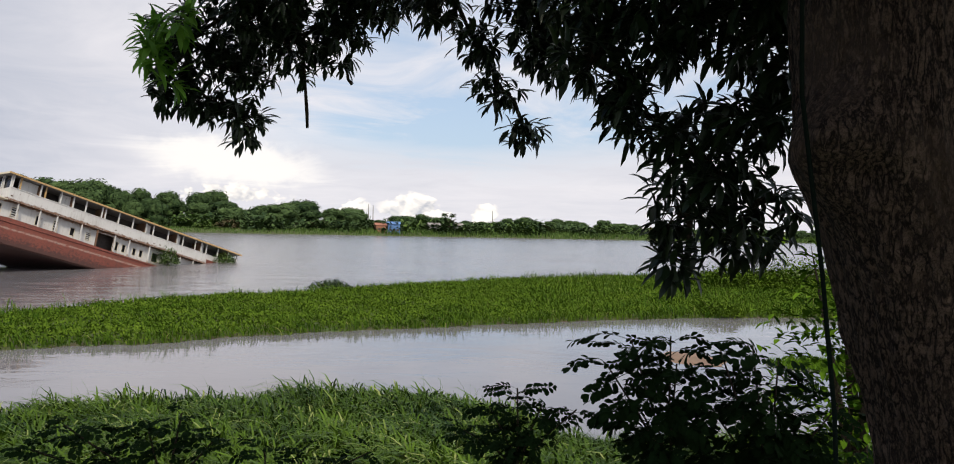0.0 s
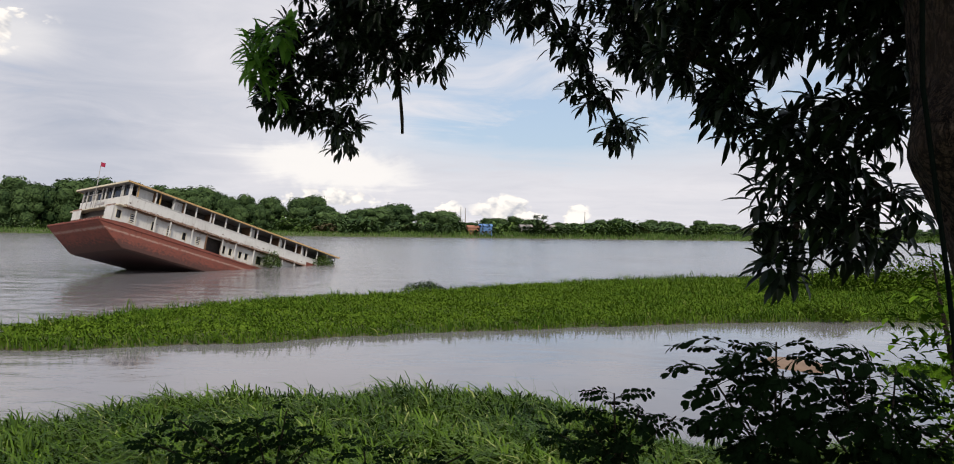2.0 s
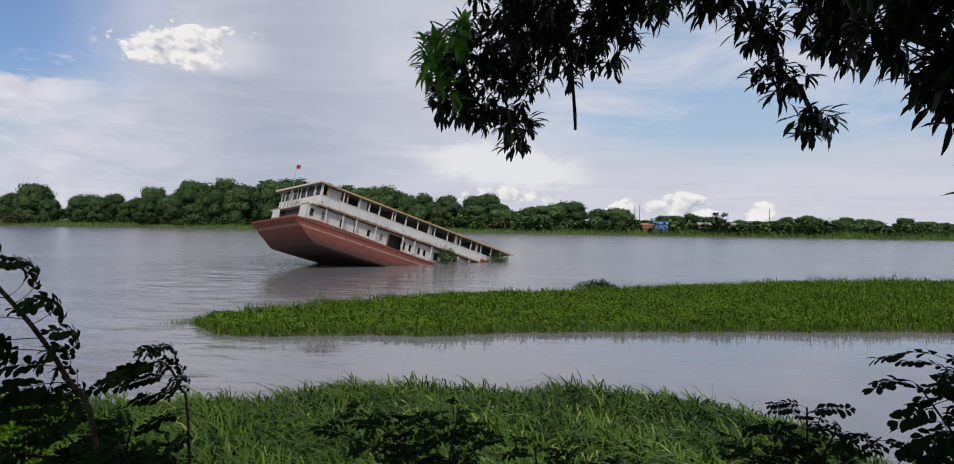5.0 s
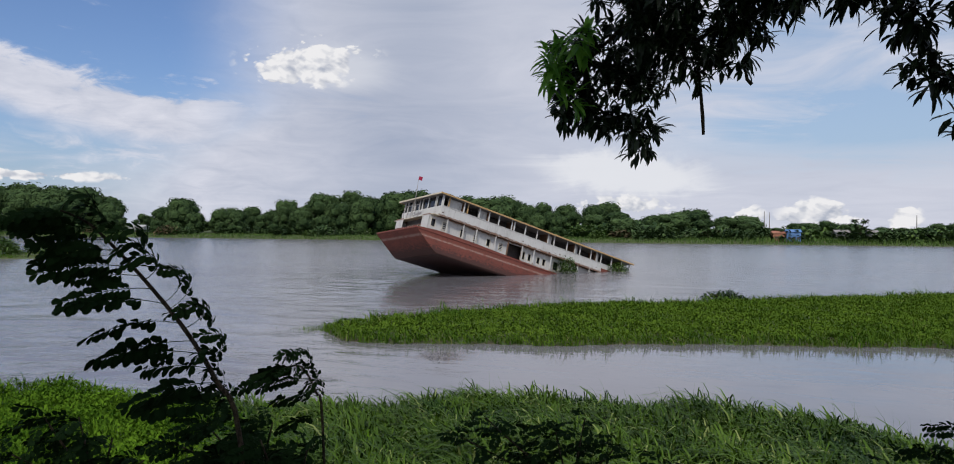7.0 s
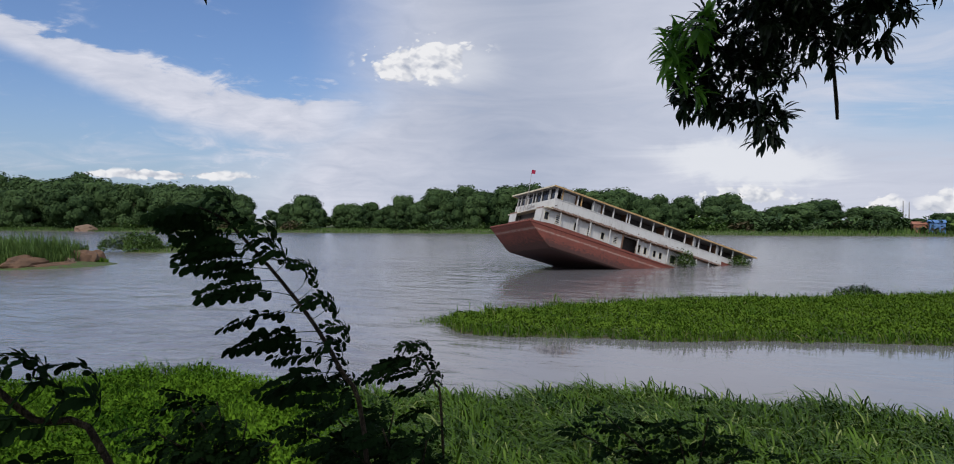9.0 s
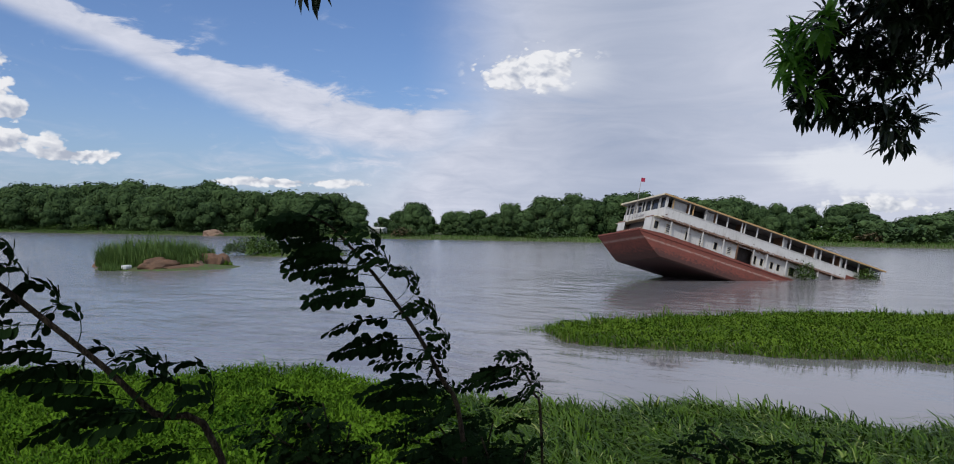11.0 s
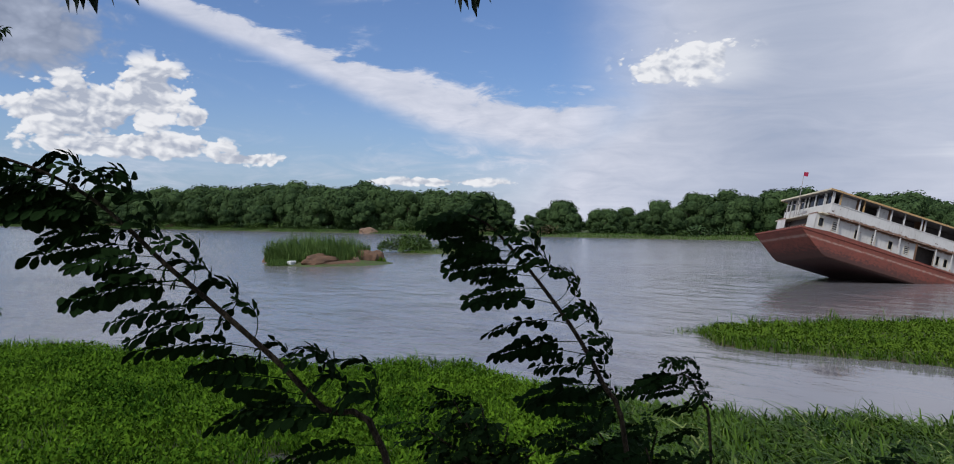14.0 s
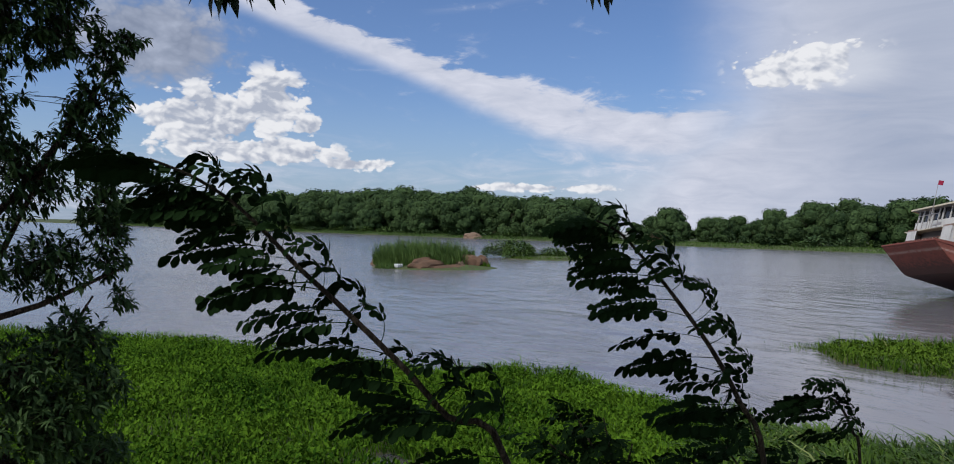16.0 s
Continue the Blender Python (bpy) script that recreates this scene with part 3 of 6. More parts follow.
# ---------------------------------------------------------------- the sunken boat
def build_boat():
    """Axes: x to the bow, y to port, z up from the deck; the bow's top edge is at x = 0."""
    m = Matrix(((-0.43406, 0.90021, 0.03492, -58.681), (-0.85688, -0.42452, 0.29247, 83.022),
                (0.27811, 0.09702, 0.95564, 6.300), (0, 0, 0, 1)))
    boat = empty("passenger_boat", m, "half-sunk white and red double-deck river boat, bow raised", "boat")
    HALF, WALL, SIDE, TOP, RAIL, ROOF = 5.5, 4.45, 5.24, 2.6, 3.94, 5.45
    STERN = -46.0
    # hull: a barge with a raked bow, plated sides and a low bulwark
    bm = bmesh.new()
    prof = [(0.0, 0.0), (-0.25, -0.35), (-3.0, -2.35), (-3.6, -2.68), (STERN, -2.68), (STERN, 0.0)]
    rings_ = []
    for y in (-HALF, -HALF + 0.12, HALF - 0.12, HALF):
        inset = 0.10 if abs(y) == HALF else 0.0
        rings_.append([bm.verts.new((x - (inset if i < 4 else 0), y, z + (inset if i in (3, 4) else 0))) for i, (x, z) in enumerate(prof)])
    for a, b in zip(rings_, rings_[1:]):
        for i in range(len(prof)):
            j = (i + 1) % len(prof)
            bm.faces.new((a[i], b[i], b[j], a[j]))
    bm.faces.new(rings_[0][::-1])
    bm.faces.new(rings_[-1])
    bmesh.ops.recalc_face_normals(bm, faces=bm.faces[:])
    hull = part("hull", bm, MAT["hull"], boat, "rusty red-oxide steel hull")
    part("bottom_plate", boxed((STERN, -HALF + 0.2, -2.74), (-3.7, HALF - 0.2, -2.684)), MAT["bottom"], hull, "dark rusty bottom plating")
    for y in (-1, 1):
        lo, hi = sorted((y * HALF, y * (HALF + 0.09)))
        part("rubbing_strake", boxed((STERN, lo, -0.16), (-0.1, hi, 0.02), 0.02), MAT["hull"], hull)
        lo, hi = sorted((y * (HALF - 0.1), y * HALF))
        bm = bmesh.new()
        # bulwark rises towards the bow
        top = [(-0.0, 0.10), (-3.5, 0.42), (-9.0, 0.36), (-14.0, 0.20), (-20.0, 0.05)]
        a = [bm.verts.new((x, lo, z)) for x, z in top] + [bm.verts.new((x, lo, 0)) for x, z in top[::-1]]
        b = [bm.verts.new((x, hi, z)) for x, z in top] + [bm.verts.new((x, hi, 0)) for x, z in top[::-1]]
        bm.faces.new(a), bm.faces.new(b[::-1])
        for i in range(len(a)):
            j = (i + 1) % len(a)
            bm.faces.new((a[i], b[i], b[j], a[j]))
        bmesh.ops.recalc_face_normals(bm, faces=bm.faces[:])
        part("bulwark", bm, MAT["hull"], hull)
    part("bow_rim", boxed((-0.16, -HALF, -0.12), (0.05, HALF, 0.10), 0.03), MAT["hull"], hull)
    for k in range(6):
        y = -4.4 + 1.76 * k
        part("bollard", boxed((-0.55, y - 0.12, 0), (-0.3, y + 0.12, 0.32), 0.04), MAT["hull"], hull)
    part("main_deck", boxed((STERN + 0.1, -HALF + 0.1, -0.05), (-0.2, HALF - 0.1, 0.004)), MAT["brownpost"], boat, "weathered main deck")
    # lower cabin: side walls with openings through them
    wins = [(-2.85, 0.62, 1.0, 1.0), (-4.75, 0.75, 1.1, 0.9), (-7.6, 0.45, 1.1, 0.8), (-9.9, 0.5, 1.3, 0.65), (-12.2, 0.55, 0.95, 0.85),
            (-14.4, 0.6, 0.95, 0.85), (-18.7, 0.4, 1.1, 0.7), (-19.8, 0.5, 0.95, 0.75), (-21.5, 0.5, 0.9, 0.8), (-22.6, 0.5, 0.9, 0.8), (-24.9, 0.9, 1.2, 0.7)]
    doorway = (-18.1, -15.75)
    FRONT = -2.1

    def side_wall(y0, y1, name, holes):
        """A wall in strips between the holes, each hole with a sill and a head."""
        holes = sorted(holes, reverse=True)
        bm, x = bmesh.new(), FRONT
        for hi, lo, z0, z1 in holes:
            box(bm, (hi, y0, 0.0), (x, y1, TOP))
            if z0 > 0.02:
                box(bm, (lo, y0, 0.0), (hi, y1, z0))
            box(bm, (lo, y0, z1), (hi, y1, TOP))
            x = lo
        box(bm, (STERN + 4, y0, 0.0), (x, y1, TOP))
        return part(name, bm, MAT["white"], boat, "flaking white plate wall")

    holes = [(c + w / 2, c - w / 2, z, z + h) for c, w, h, z in wins] + [(doorway[1], doorway[0], 0.0, 2.3)]
    wall = side_wall(WALL - 0.08, WALL, "lower_wall", holes)
    side_wall(-WALL, -WALL + 0.08, "lower_wall", holes)
    for c, w, h, z in wins:
        part("window_glass", boxed((c - w / 2, WALL - 0.30, z), (c + w / 2, WALL - 0.27, z + h)), MAT["glass"], wall, "dark empty window")
        bm = bmesh.new()
        for a, b in (((c - w / 2 - 0.05, z - 0.05), (c + w / 2 + 0.05, z)), ((c - w / 2 - 0.05, z + h), (c + w / 2 + 0.05, z + h + 0.05))):
            box(bm, (a[0], WALL, a[1]), (b[0], WALL + 0.03, b[1]))
        for s in (-1, 1):
            e = c + s * (w / 2 + 0.025)
            box(bm, (e - 0.025, WALL, z), (e + 0.025, WALL + 0.03, z + h))
        part("window_frame", bm, MAT["cream"], wall)
    for c, w, h, z in (wins[1], wins[3], wins[5]):
        for k in range(4):
            zz = z + (k + 0.5) * h / 4
            part("louvre", boxed((c - w / 2, WALL - 0.07, zz - 0.05), (c + w / 2, WALL - 0.03, zz + 0.05)), MAT["white"], wall)
    # added solid block, coloured dark as the shade within the lower cabin
    part("inner_core", boxed((STERN + 4, -WALL + 1.2, 0.01), (FRONT - 1.0, WALL - 1.2, TOP - 0.02)), MAT["inside"], boat, "dark block standing in for the shaded cabin interior")
    for e in (doorway[0] - 0.12, doorway[1]):
        part("door_jamb", boxed((e, WALL + 0.003, 0), (e + 0.12, WALL + 0.05, 2.35)), MAT["brownpost"], wall, "brown rusted door jamb")
    # front of the lower cabin: solid shoulders with an open, railed middle
    for a, b in ((2.6, WALL), (-WALL, -2.6)):
        part("front_wall", boxed((FRONT - 0.08, a, 0), (FRONT, b, TOP), 0.01), MAT["white"], boat)
    # dark sheet added for the shade behind the open front
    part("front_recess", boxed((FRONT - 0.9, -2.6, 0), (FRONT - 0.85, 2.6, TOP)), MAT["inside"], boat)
    for k in range(9):
        y = -2.6 + 5.2 * k / 8
        part("baluster", boxed((FRONT + 0.05, y - 0.03, 0), (FRONT + 0.11, y + 0.03, 1.15)), MAT["cream"], boat)
    for z in (0.55, 1.12):
        part("rail", boxed((FRONT + 0.03, -4.3, z), (FRONT + 0.10, 2.7, z + 0.06)), MAT["hull"], boat)
    # posts along the side deck
    for y in (-1, 1):
        for k, x in enumerate((-4.6, -7.3, -9.5, -12.85, -15.1, -17.75, -20.0, -23.3, -26.0, -28.7, -31.1, -33.8, -36.5)):
            w = 0.09 if k != 4 else 0.13
            part("post", boxed((x - w, y * 5.12 - 0.06, 0), (x + w * 0.4, y * 5.12 + 0.06, TOP)), MAT["white" if k != 4 else "brownpost"], boat)
    # upper deck: slab, deep white band, columns, roof
    part("upper_deck", boxed((STERN + 6, -SIDE + 0.02, TOP - 0.06), (-3.05, SIDE - 0.02, TOP + 0.06)), MAT["brownpost"], boat, "upper deck slab")
    band = part("side_band", boxed((STERN + 5, SIDE - 0.1, TOP - 0.12), (-3.3, SIDE, RAIL), 0.012), MAT["white"], boat, "chipped white parapet band")
    part("rust_sheet", boxed((-38.2, SIDE + 0.004, TOP - 0.1), (-33.4, SIDE + 0.02, TOP + 0.62)), MAT["hull"], band, "rusted-through lower end of the band")
    part("side_band", boxed((STERN + 5, -SIDE, TOP - 0.12), (-3.3, -SIDE + 0.1, RAIL), 0.012), MAT["white"], boat, "chipped white parapet band")
    part("front_band", boxed((-3.3, -SIDE, TOP - 0.12), (-3.2, SIDE, RAIL), 0.012), MAT["white"], boat, "chipped white parapet band")
    part("front_ledge", boxed((-3.18, -SIDE - 0.1, TOP - 0.2), (-2.2, SIDE + 0.1, TOP - 0.08), 0.02), MAT["cream"], boat)
    for y in (SIDE, -SIDE - 0.07):
        part("band_cap", boxed((STERN + 5, y, RAIL - 0.03), (-3.2, y + 0.07, RAIL + 0.05)), MAT["white"], boat)
        # lower edge of the band, broken into lengths, with rusted-through scars above it
        rng, x = np.random.default_rng(9), -3.2
        while x > STERN + 6:
            n = rng.uniform(1.2, 3.4)
            part("band_foot", boxed((x - n, y, TOP - 0.14), (x, y + 0.07, TOP - 0.06)), MAT["white"], boat)
            x -= n + rng.uniform(0.1, 0.7)
        for k in range(34):
            x, w, h = -3.6 - 1.0 * k + rng.uniform(-0.4, 0.4), rng.uniform(0.08, 0.38), rng.uniform(0.05, 0.16)
            z = TOP + rng.choice((-0.10, -0.08, 0.02, 0.30)) + rng.uniform(0, 0.08)
            lo, hi = (y - 0.02, y + 0.004) if y > 0 else (y + 0.066, y + 0.09)
            part("rust_scar", boxed((x - w, lo, z), (x, hi, z + h)), MAT["scar"], boat, "dark rusted-through scar")
    cols = (-3.4, -4.3, -6.8, -7.4, -9.4, -11.1, -12.86, -15.2, -15.7, -17.73, -19.98, -22.16, -23.36, -25.96, -27.64, -28.68,
            -31.0, -32.2, -33.2, -35.5, -37.7, -39.5)
    bays = "gsddpdggxgdpxdpddpxgg"
    for y in (SIDE - 0.16, -SIDE + 0.04):
        for k, x in enumerate(cols):
            part("column", boxed((x - 0.08, y, RAIL), (x + 0.08, y + 0.12, ROOF - 0.02)), MAT["ochre" if k in (1, 3) else "white"], boat)
        for k, kind in enumerate(bays):
            if kind in "ps":
                yy = y - 0.5 if y > 0 else y + 0.5
                part("bay_panel", boxed((cols[k + 1] + 0.1, yy, RAIL - 0.8), (cols[k] - 0.1, yy + 0.05, ROOF - 0.1)), MAT["white"], boat, "faded inner panel")
    # added block whose dark colour gives the saloon its shade
    part("saloon_core", boxed((STERN + 8, -3.2, TOP + 0.08), (-5.2, 3.2, ROOF - 0.05)), MAT["inside"], boat, "dark block standing in for the shade inside the saloon")
    for k, x in enumerate(cols[2::3]):
        part("partition", boxed((x - 0.04, -SIDE + 0.3, TOP + 0.08), (x + 0.04, SIDE - 0.3, ROOF - 0.03)), MAT["brownpost"], boat)
    # wheelhouse front
    fw = (-4.9, -4.0, -2.8, -2.1, -0.8, 0.0, 1.5, 3.4, 3.7, 5.05)
    for k, y in enumerate(fw):
        part("mullion", boxed((-3.32, y - 0.07, RAIL), (-3.2, y + 0.07, ROOF - 0.02)), MAT["white"], boat)
    for a, b in zip(fw, fw[1:]):
        part("wheelhouse_pane", boxed((-3.42, a + 0.07, RAIL), (-3.39, b - 0.07, ROOF - 0.02)), MAT["glass"], boat, "dark wheelhouse pane")
    roof = part("roof", boxed((-40.0, -SIDE - 0.38, ROOF), (-2.6, SIDE + 0.38, ROOF + 0.07), 0.01), MAT["rooftop"], boat, "flat sheet roof with ochre edge")
    for y in (-SIDE - 0.46, SIDE + 0.38):
        part("roof_edge", boxed((-40.0, y, ROOF - 0.10), (-2.5, y + 0.08, ROOF + 0.12), 0.015), MAT["ochre"], roof, "rust-stained ochre edge board")
    part("roof_edge", boxed((-2.6, -SIDE - 0.38, ROOF - 0.10), (-2.5, SIDE + 0.38, ROOF + 0.12), 0.015), MAT["cream"], roof)
    part("front_rail_top", boxed((-2.32, -3.2, RAIL + 0.35), (-2.27, 0.9, RAIL + 0.41)), MAT["steel"], boat)
    for k in range(5):
        y = -3.1 + k
        part("front_rail_post", boxed((-2.33, y - 0.03, TOP - 0.1), (-2.27, y + 0.03, RAIL + 0.38)), MAT["steel"], boat)
    v, f = tube([(-2.4, -0.8, TOP), (-2.35, -0.8, ROOF), (-2.2, -0.8, ROOF + 3.2)], [0.05, 0.045, 0.03], 6)
    pole = raw("flagpole", v, f, MAT["steel"], boat, "thin steel flagpole")
    bm = bmesh.new()
    grid = [[bm.verts.new((-2.2 + 0.06 * math.sin(i * 1.3), -0.78 + 0.22 * i, ROOF + 3.15 - 0.14 * j - 0.05 * i)) for j in range(5)] for i in range(6)]
    for i in range(5):
        for j in range(4):
            bm.faces.new((grid[i][j], grid[i + 1][j], grid[i + 1][j + 1], grid[i][j + 1]))
    cloth = part("flag", bm, MAT["flag"], pole, "small red flag")
    cloth.modifiers.new("thick", "SOLIDIFY").thickness = 0.01
    for k in range(3):
        part("debris", boxed((-2.0, 0.2 + 0.7 * k, TOP + 0.02), (-1.95, 0.9 + 0.7 * k, TOP + 0.08 + 0.12 * k)), MAT["steel"], boat)
    return boat, m


boat, boat_m = build_boat()


# ---------------------------------------------------------------- far bank
def lobes(rng, n, width, height, low):
    """Centres and radii of the leafy heads that make up a crown."""
    out = []
    for k in range(n):
        a, q = rng.uniform(0, 2 * np.pi), rng.uniform(0.0, 1.0) ** 0.6
        z = low + (height - low) * rng.uniform(0.12, 0.88)
        belly = math.sqrt(max(0.05, 1 - ((z - low) / (height - low) * 1.7 - 0.75) ** 2))
        r = width * rng.uniform(0.17, 0.27)
        out.append((math.cos(a) * q * (width / 2 - r * 0.7) * belly, math.sin(a) * q * (width / 2 - r * 0.7) * belly, min(z, height - r * 0.8), r))
    out.append((0, 0, height - width * 0.2, width * 0.22))
    return out


def far_tree(seed, mat, leaf=0.76, count=2000):
    """A broad riverside tree of unit-free size 10 m: trunk with limbs, crown of leaf clumps."""
    rng = np.random.default_rng(seed)
    H, Wd = 10.0, rng.uniform(7.8, 9.6)
    tree = empty("bank_tree", Matrix(), "broad dark green tree on the far bank", "tree", "trees on the far bank")
    v, f = tube([(0, 0, -0.6), (0.1, 0, 1.5), (0.2, 0.1, 3.2), (0.1, 0.3, 6.0)], [0.42, 0.34, 0.28, 0.12], 7, 0.1, seed)
    for k in range(5):
        a = k * 1.26 + rng.uniform(-0.3, 0.3)
        v2, f2 = tube([(0.15, 0.05, 2.2 + 0.2 * k), (math.cos(a) * 1.6, math.sin(a) * 1.6, 4.0), (math.cos(a) * 2.9, math.sin(a) * 2.9, 6.0)], [0.18, 0.12, 0.05], 5)
        f += [tuple(i + len(v) for i in q) for q in f2]
        v += v2
    raw("trunk", v, f, MAT["twig"], tree)
    heads = lobes(rng, 28, Wd, H, rng.uniform(-0.6, 0.4))
    weight = np.array([h[3] ** 2 for h in heads])
    pick = rng.choice(len(heads), count, p=weight / weight.sum())
    d = rng.normal(size=(count, 3))
    d[:, 2] = d[:, 2] * 0.9 + 0.25
    d /= np.linalg.norm(d, axis=1, keepdims=True)
    hc = np.array([h[:3] for h in heads])[pick]
    hr = np.array([h[3] for h in heads])[pick]
    p = hc + d * (hr * rng.uniform(0.72, 1.08, count))[:, None]
    side = np.cross(d, rng.normal(size=(count, 3)))
    side /= np.linalg.norm(side, axis=1, keepdims=True)
    tip = np.cross(d, side)
    s = (leaf * rng.uniform(0.5, 1.15, count) * 0.5)[:, None]
    bulge = d * s * 0.35
    verts = np.stack([p - side * s, p - tip * s * 0.8 + bulge, p + side * s, p + tip * s * 0.8 + bulge], 1).reshape(-1, 3)
    quads = np.arange(count * 4).reshape(-1, 4)
    # inner dark body, so that the crown is not see-through everywhere
    bm = bmesh.new()
    for x, y, z, r in heads:
        bmesh.ops.create_icosphere(bm, subdivisions=1, radius=r * 0.82, matrix=Matrix.Translation((x, y, z)))
    body = [tuple(q.co) for q in bm.verts]
    bm.verts.index_update()
    tri = [[q.index for q in fc.verts] for fc in bm.faces]
    bm.free()
    faces = quads.tolist() + [[i + len(verts) for i in t] for t in tri]
    raw("crown", np.concatenate([verts, np.array(body)]), faces, mat, tree)
    return tree


TOP_AZ = np.array([-40, -25, -13.2, -10, -5.7, -3.5, -1.2, 2, 3.6, 8.5, 9.4, 11.7, 13, 15, 16.8, 18, 19.5, 22.3, 24, 26, 29, 32, 37, 39.8, 41.5, 43, 44.3, 46.2, 48.2, 49.1, 50.7, 52.8, 54.9, 56.3, 59, 63, 67, 75, 80.3, 86.5, 91.6, 110])
TOP_EL = np.array([0.1, 0.1, 0.1, 0.5, 0.62, 0.59, 0.32, 0.3, 0.65, 0.25, 1.1, 0.95, 1.4, 1.2, 1.05, 1.6, 1.75, 1.55, 1.75, 2.1, 2.5, 2.65, 2.55, 2.47, 2.2, 2.05, 1.15, 1.5, 1.25, 0.38, 1.8, 0.7, 1.55, 2.35, 2.5, 2.8, 3.0, 2.57, 2.2, 1.8, 1.4, 1.0])


def plant_far_bank():
    rng = np.random.default_rng(5)
    kinds = [far_tree(s, MAT["far_leaf"]) for s in (11, 12, 13, 14, 15, 16)]
    used = set()
    t_along = (math.cos(radians(20)), math.sin(radians(20)))
    spots = []
    for row, back in enumerate((31.0, 47.0, 66.0)):
        s = -420.0 + 5 * row
        while s < 1150:
            spots.append((s + rng.uniform(-3, 3), back + rng.uniform(-6, 6), row))
            far = abs(s) / 350
            s += rng.uniform(9.5, 14.5) * (1 + 0.25 * max(0, far - 1))
    # far trees that show in the gap of the belt
    s = 195.0
    while s < 290:
        spots.append((s + rng.uniform(-2, 2), 100 + rng.uniform(-8, 8), 3))
        s += rng.uniform(7.0, 10.0)
    for s, back, row in spots:
        x = BANK_N[0] * (BANK_D + back) - t_along[0] * s
        y = BANK_N[1] * (BANK_D + back) - t_along[1] * s
        az, r = polar(x, y)
        want = float(np.interp(az, TOP_AZ, TOP_EL))
        z0 = float(land(x, y))
        h = 6.8 + math.tan(radians(want)) * r - z0
        if row == 0:
            h *= rng.uniform(0.4, 0.8)
            if rng.random() < 0.5:
                continue
        elif row == 1:
            h *= rng.uniform(0.72, 1.02)
        elif row == 3:
            h *= rng.uniform(0.66, 0.86)
        else:
            h *= rng.uniform(0.86, 1.08) if az > 19 else rng.uniform(0.65, 1.12)
        if h < 3.5:
            continue
        k = int(rng.integers(len(kinds)))
        wide = h / 10 * rng.uniform(0.9, 1.2) * (rng.uniform(1.1, 2.1) if az < 19 else 1.0)
        m = pose(x, y, z0 - 0.1, 0, 0, rng.uniform(0, 360)) @ Matrix.Diagonal((max(wide, 0.75 if row == 0 else 1.25), max(wide, 0.75 if row == 0 else 1.25), h / 10, 1))
        t = kinds[k] if k not in used else copy_thing(kinds[k], m)
        used.add(k)
        t.matrix_basis = m


plant_far_bank()


def scatter(n, lo, hi, rng):
    """Random places in a patch given by azimuth and radius limits, even over its area."""
    az = np.radians(rng.uniform(lo[0], hi[0], n))
    r = np.sqrt(rng.uniform(lo[1] ** 2, hi[1] ** 2, n))
    return np.stack([-np.sin(az) * r, np.cos(az) * r], 1)


def stuff(name, verts, faces, mat, label, category, smooth=False):
    return tagged(raw(name, verts, faces, mat, None, smooth=smooth), label, category, kind="stuff")


# ---------------------------------------------------------------- grass of the near bank
PUDDLE = (-17.2, 5.9)


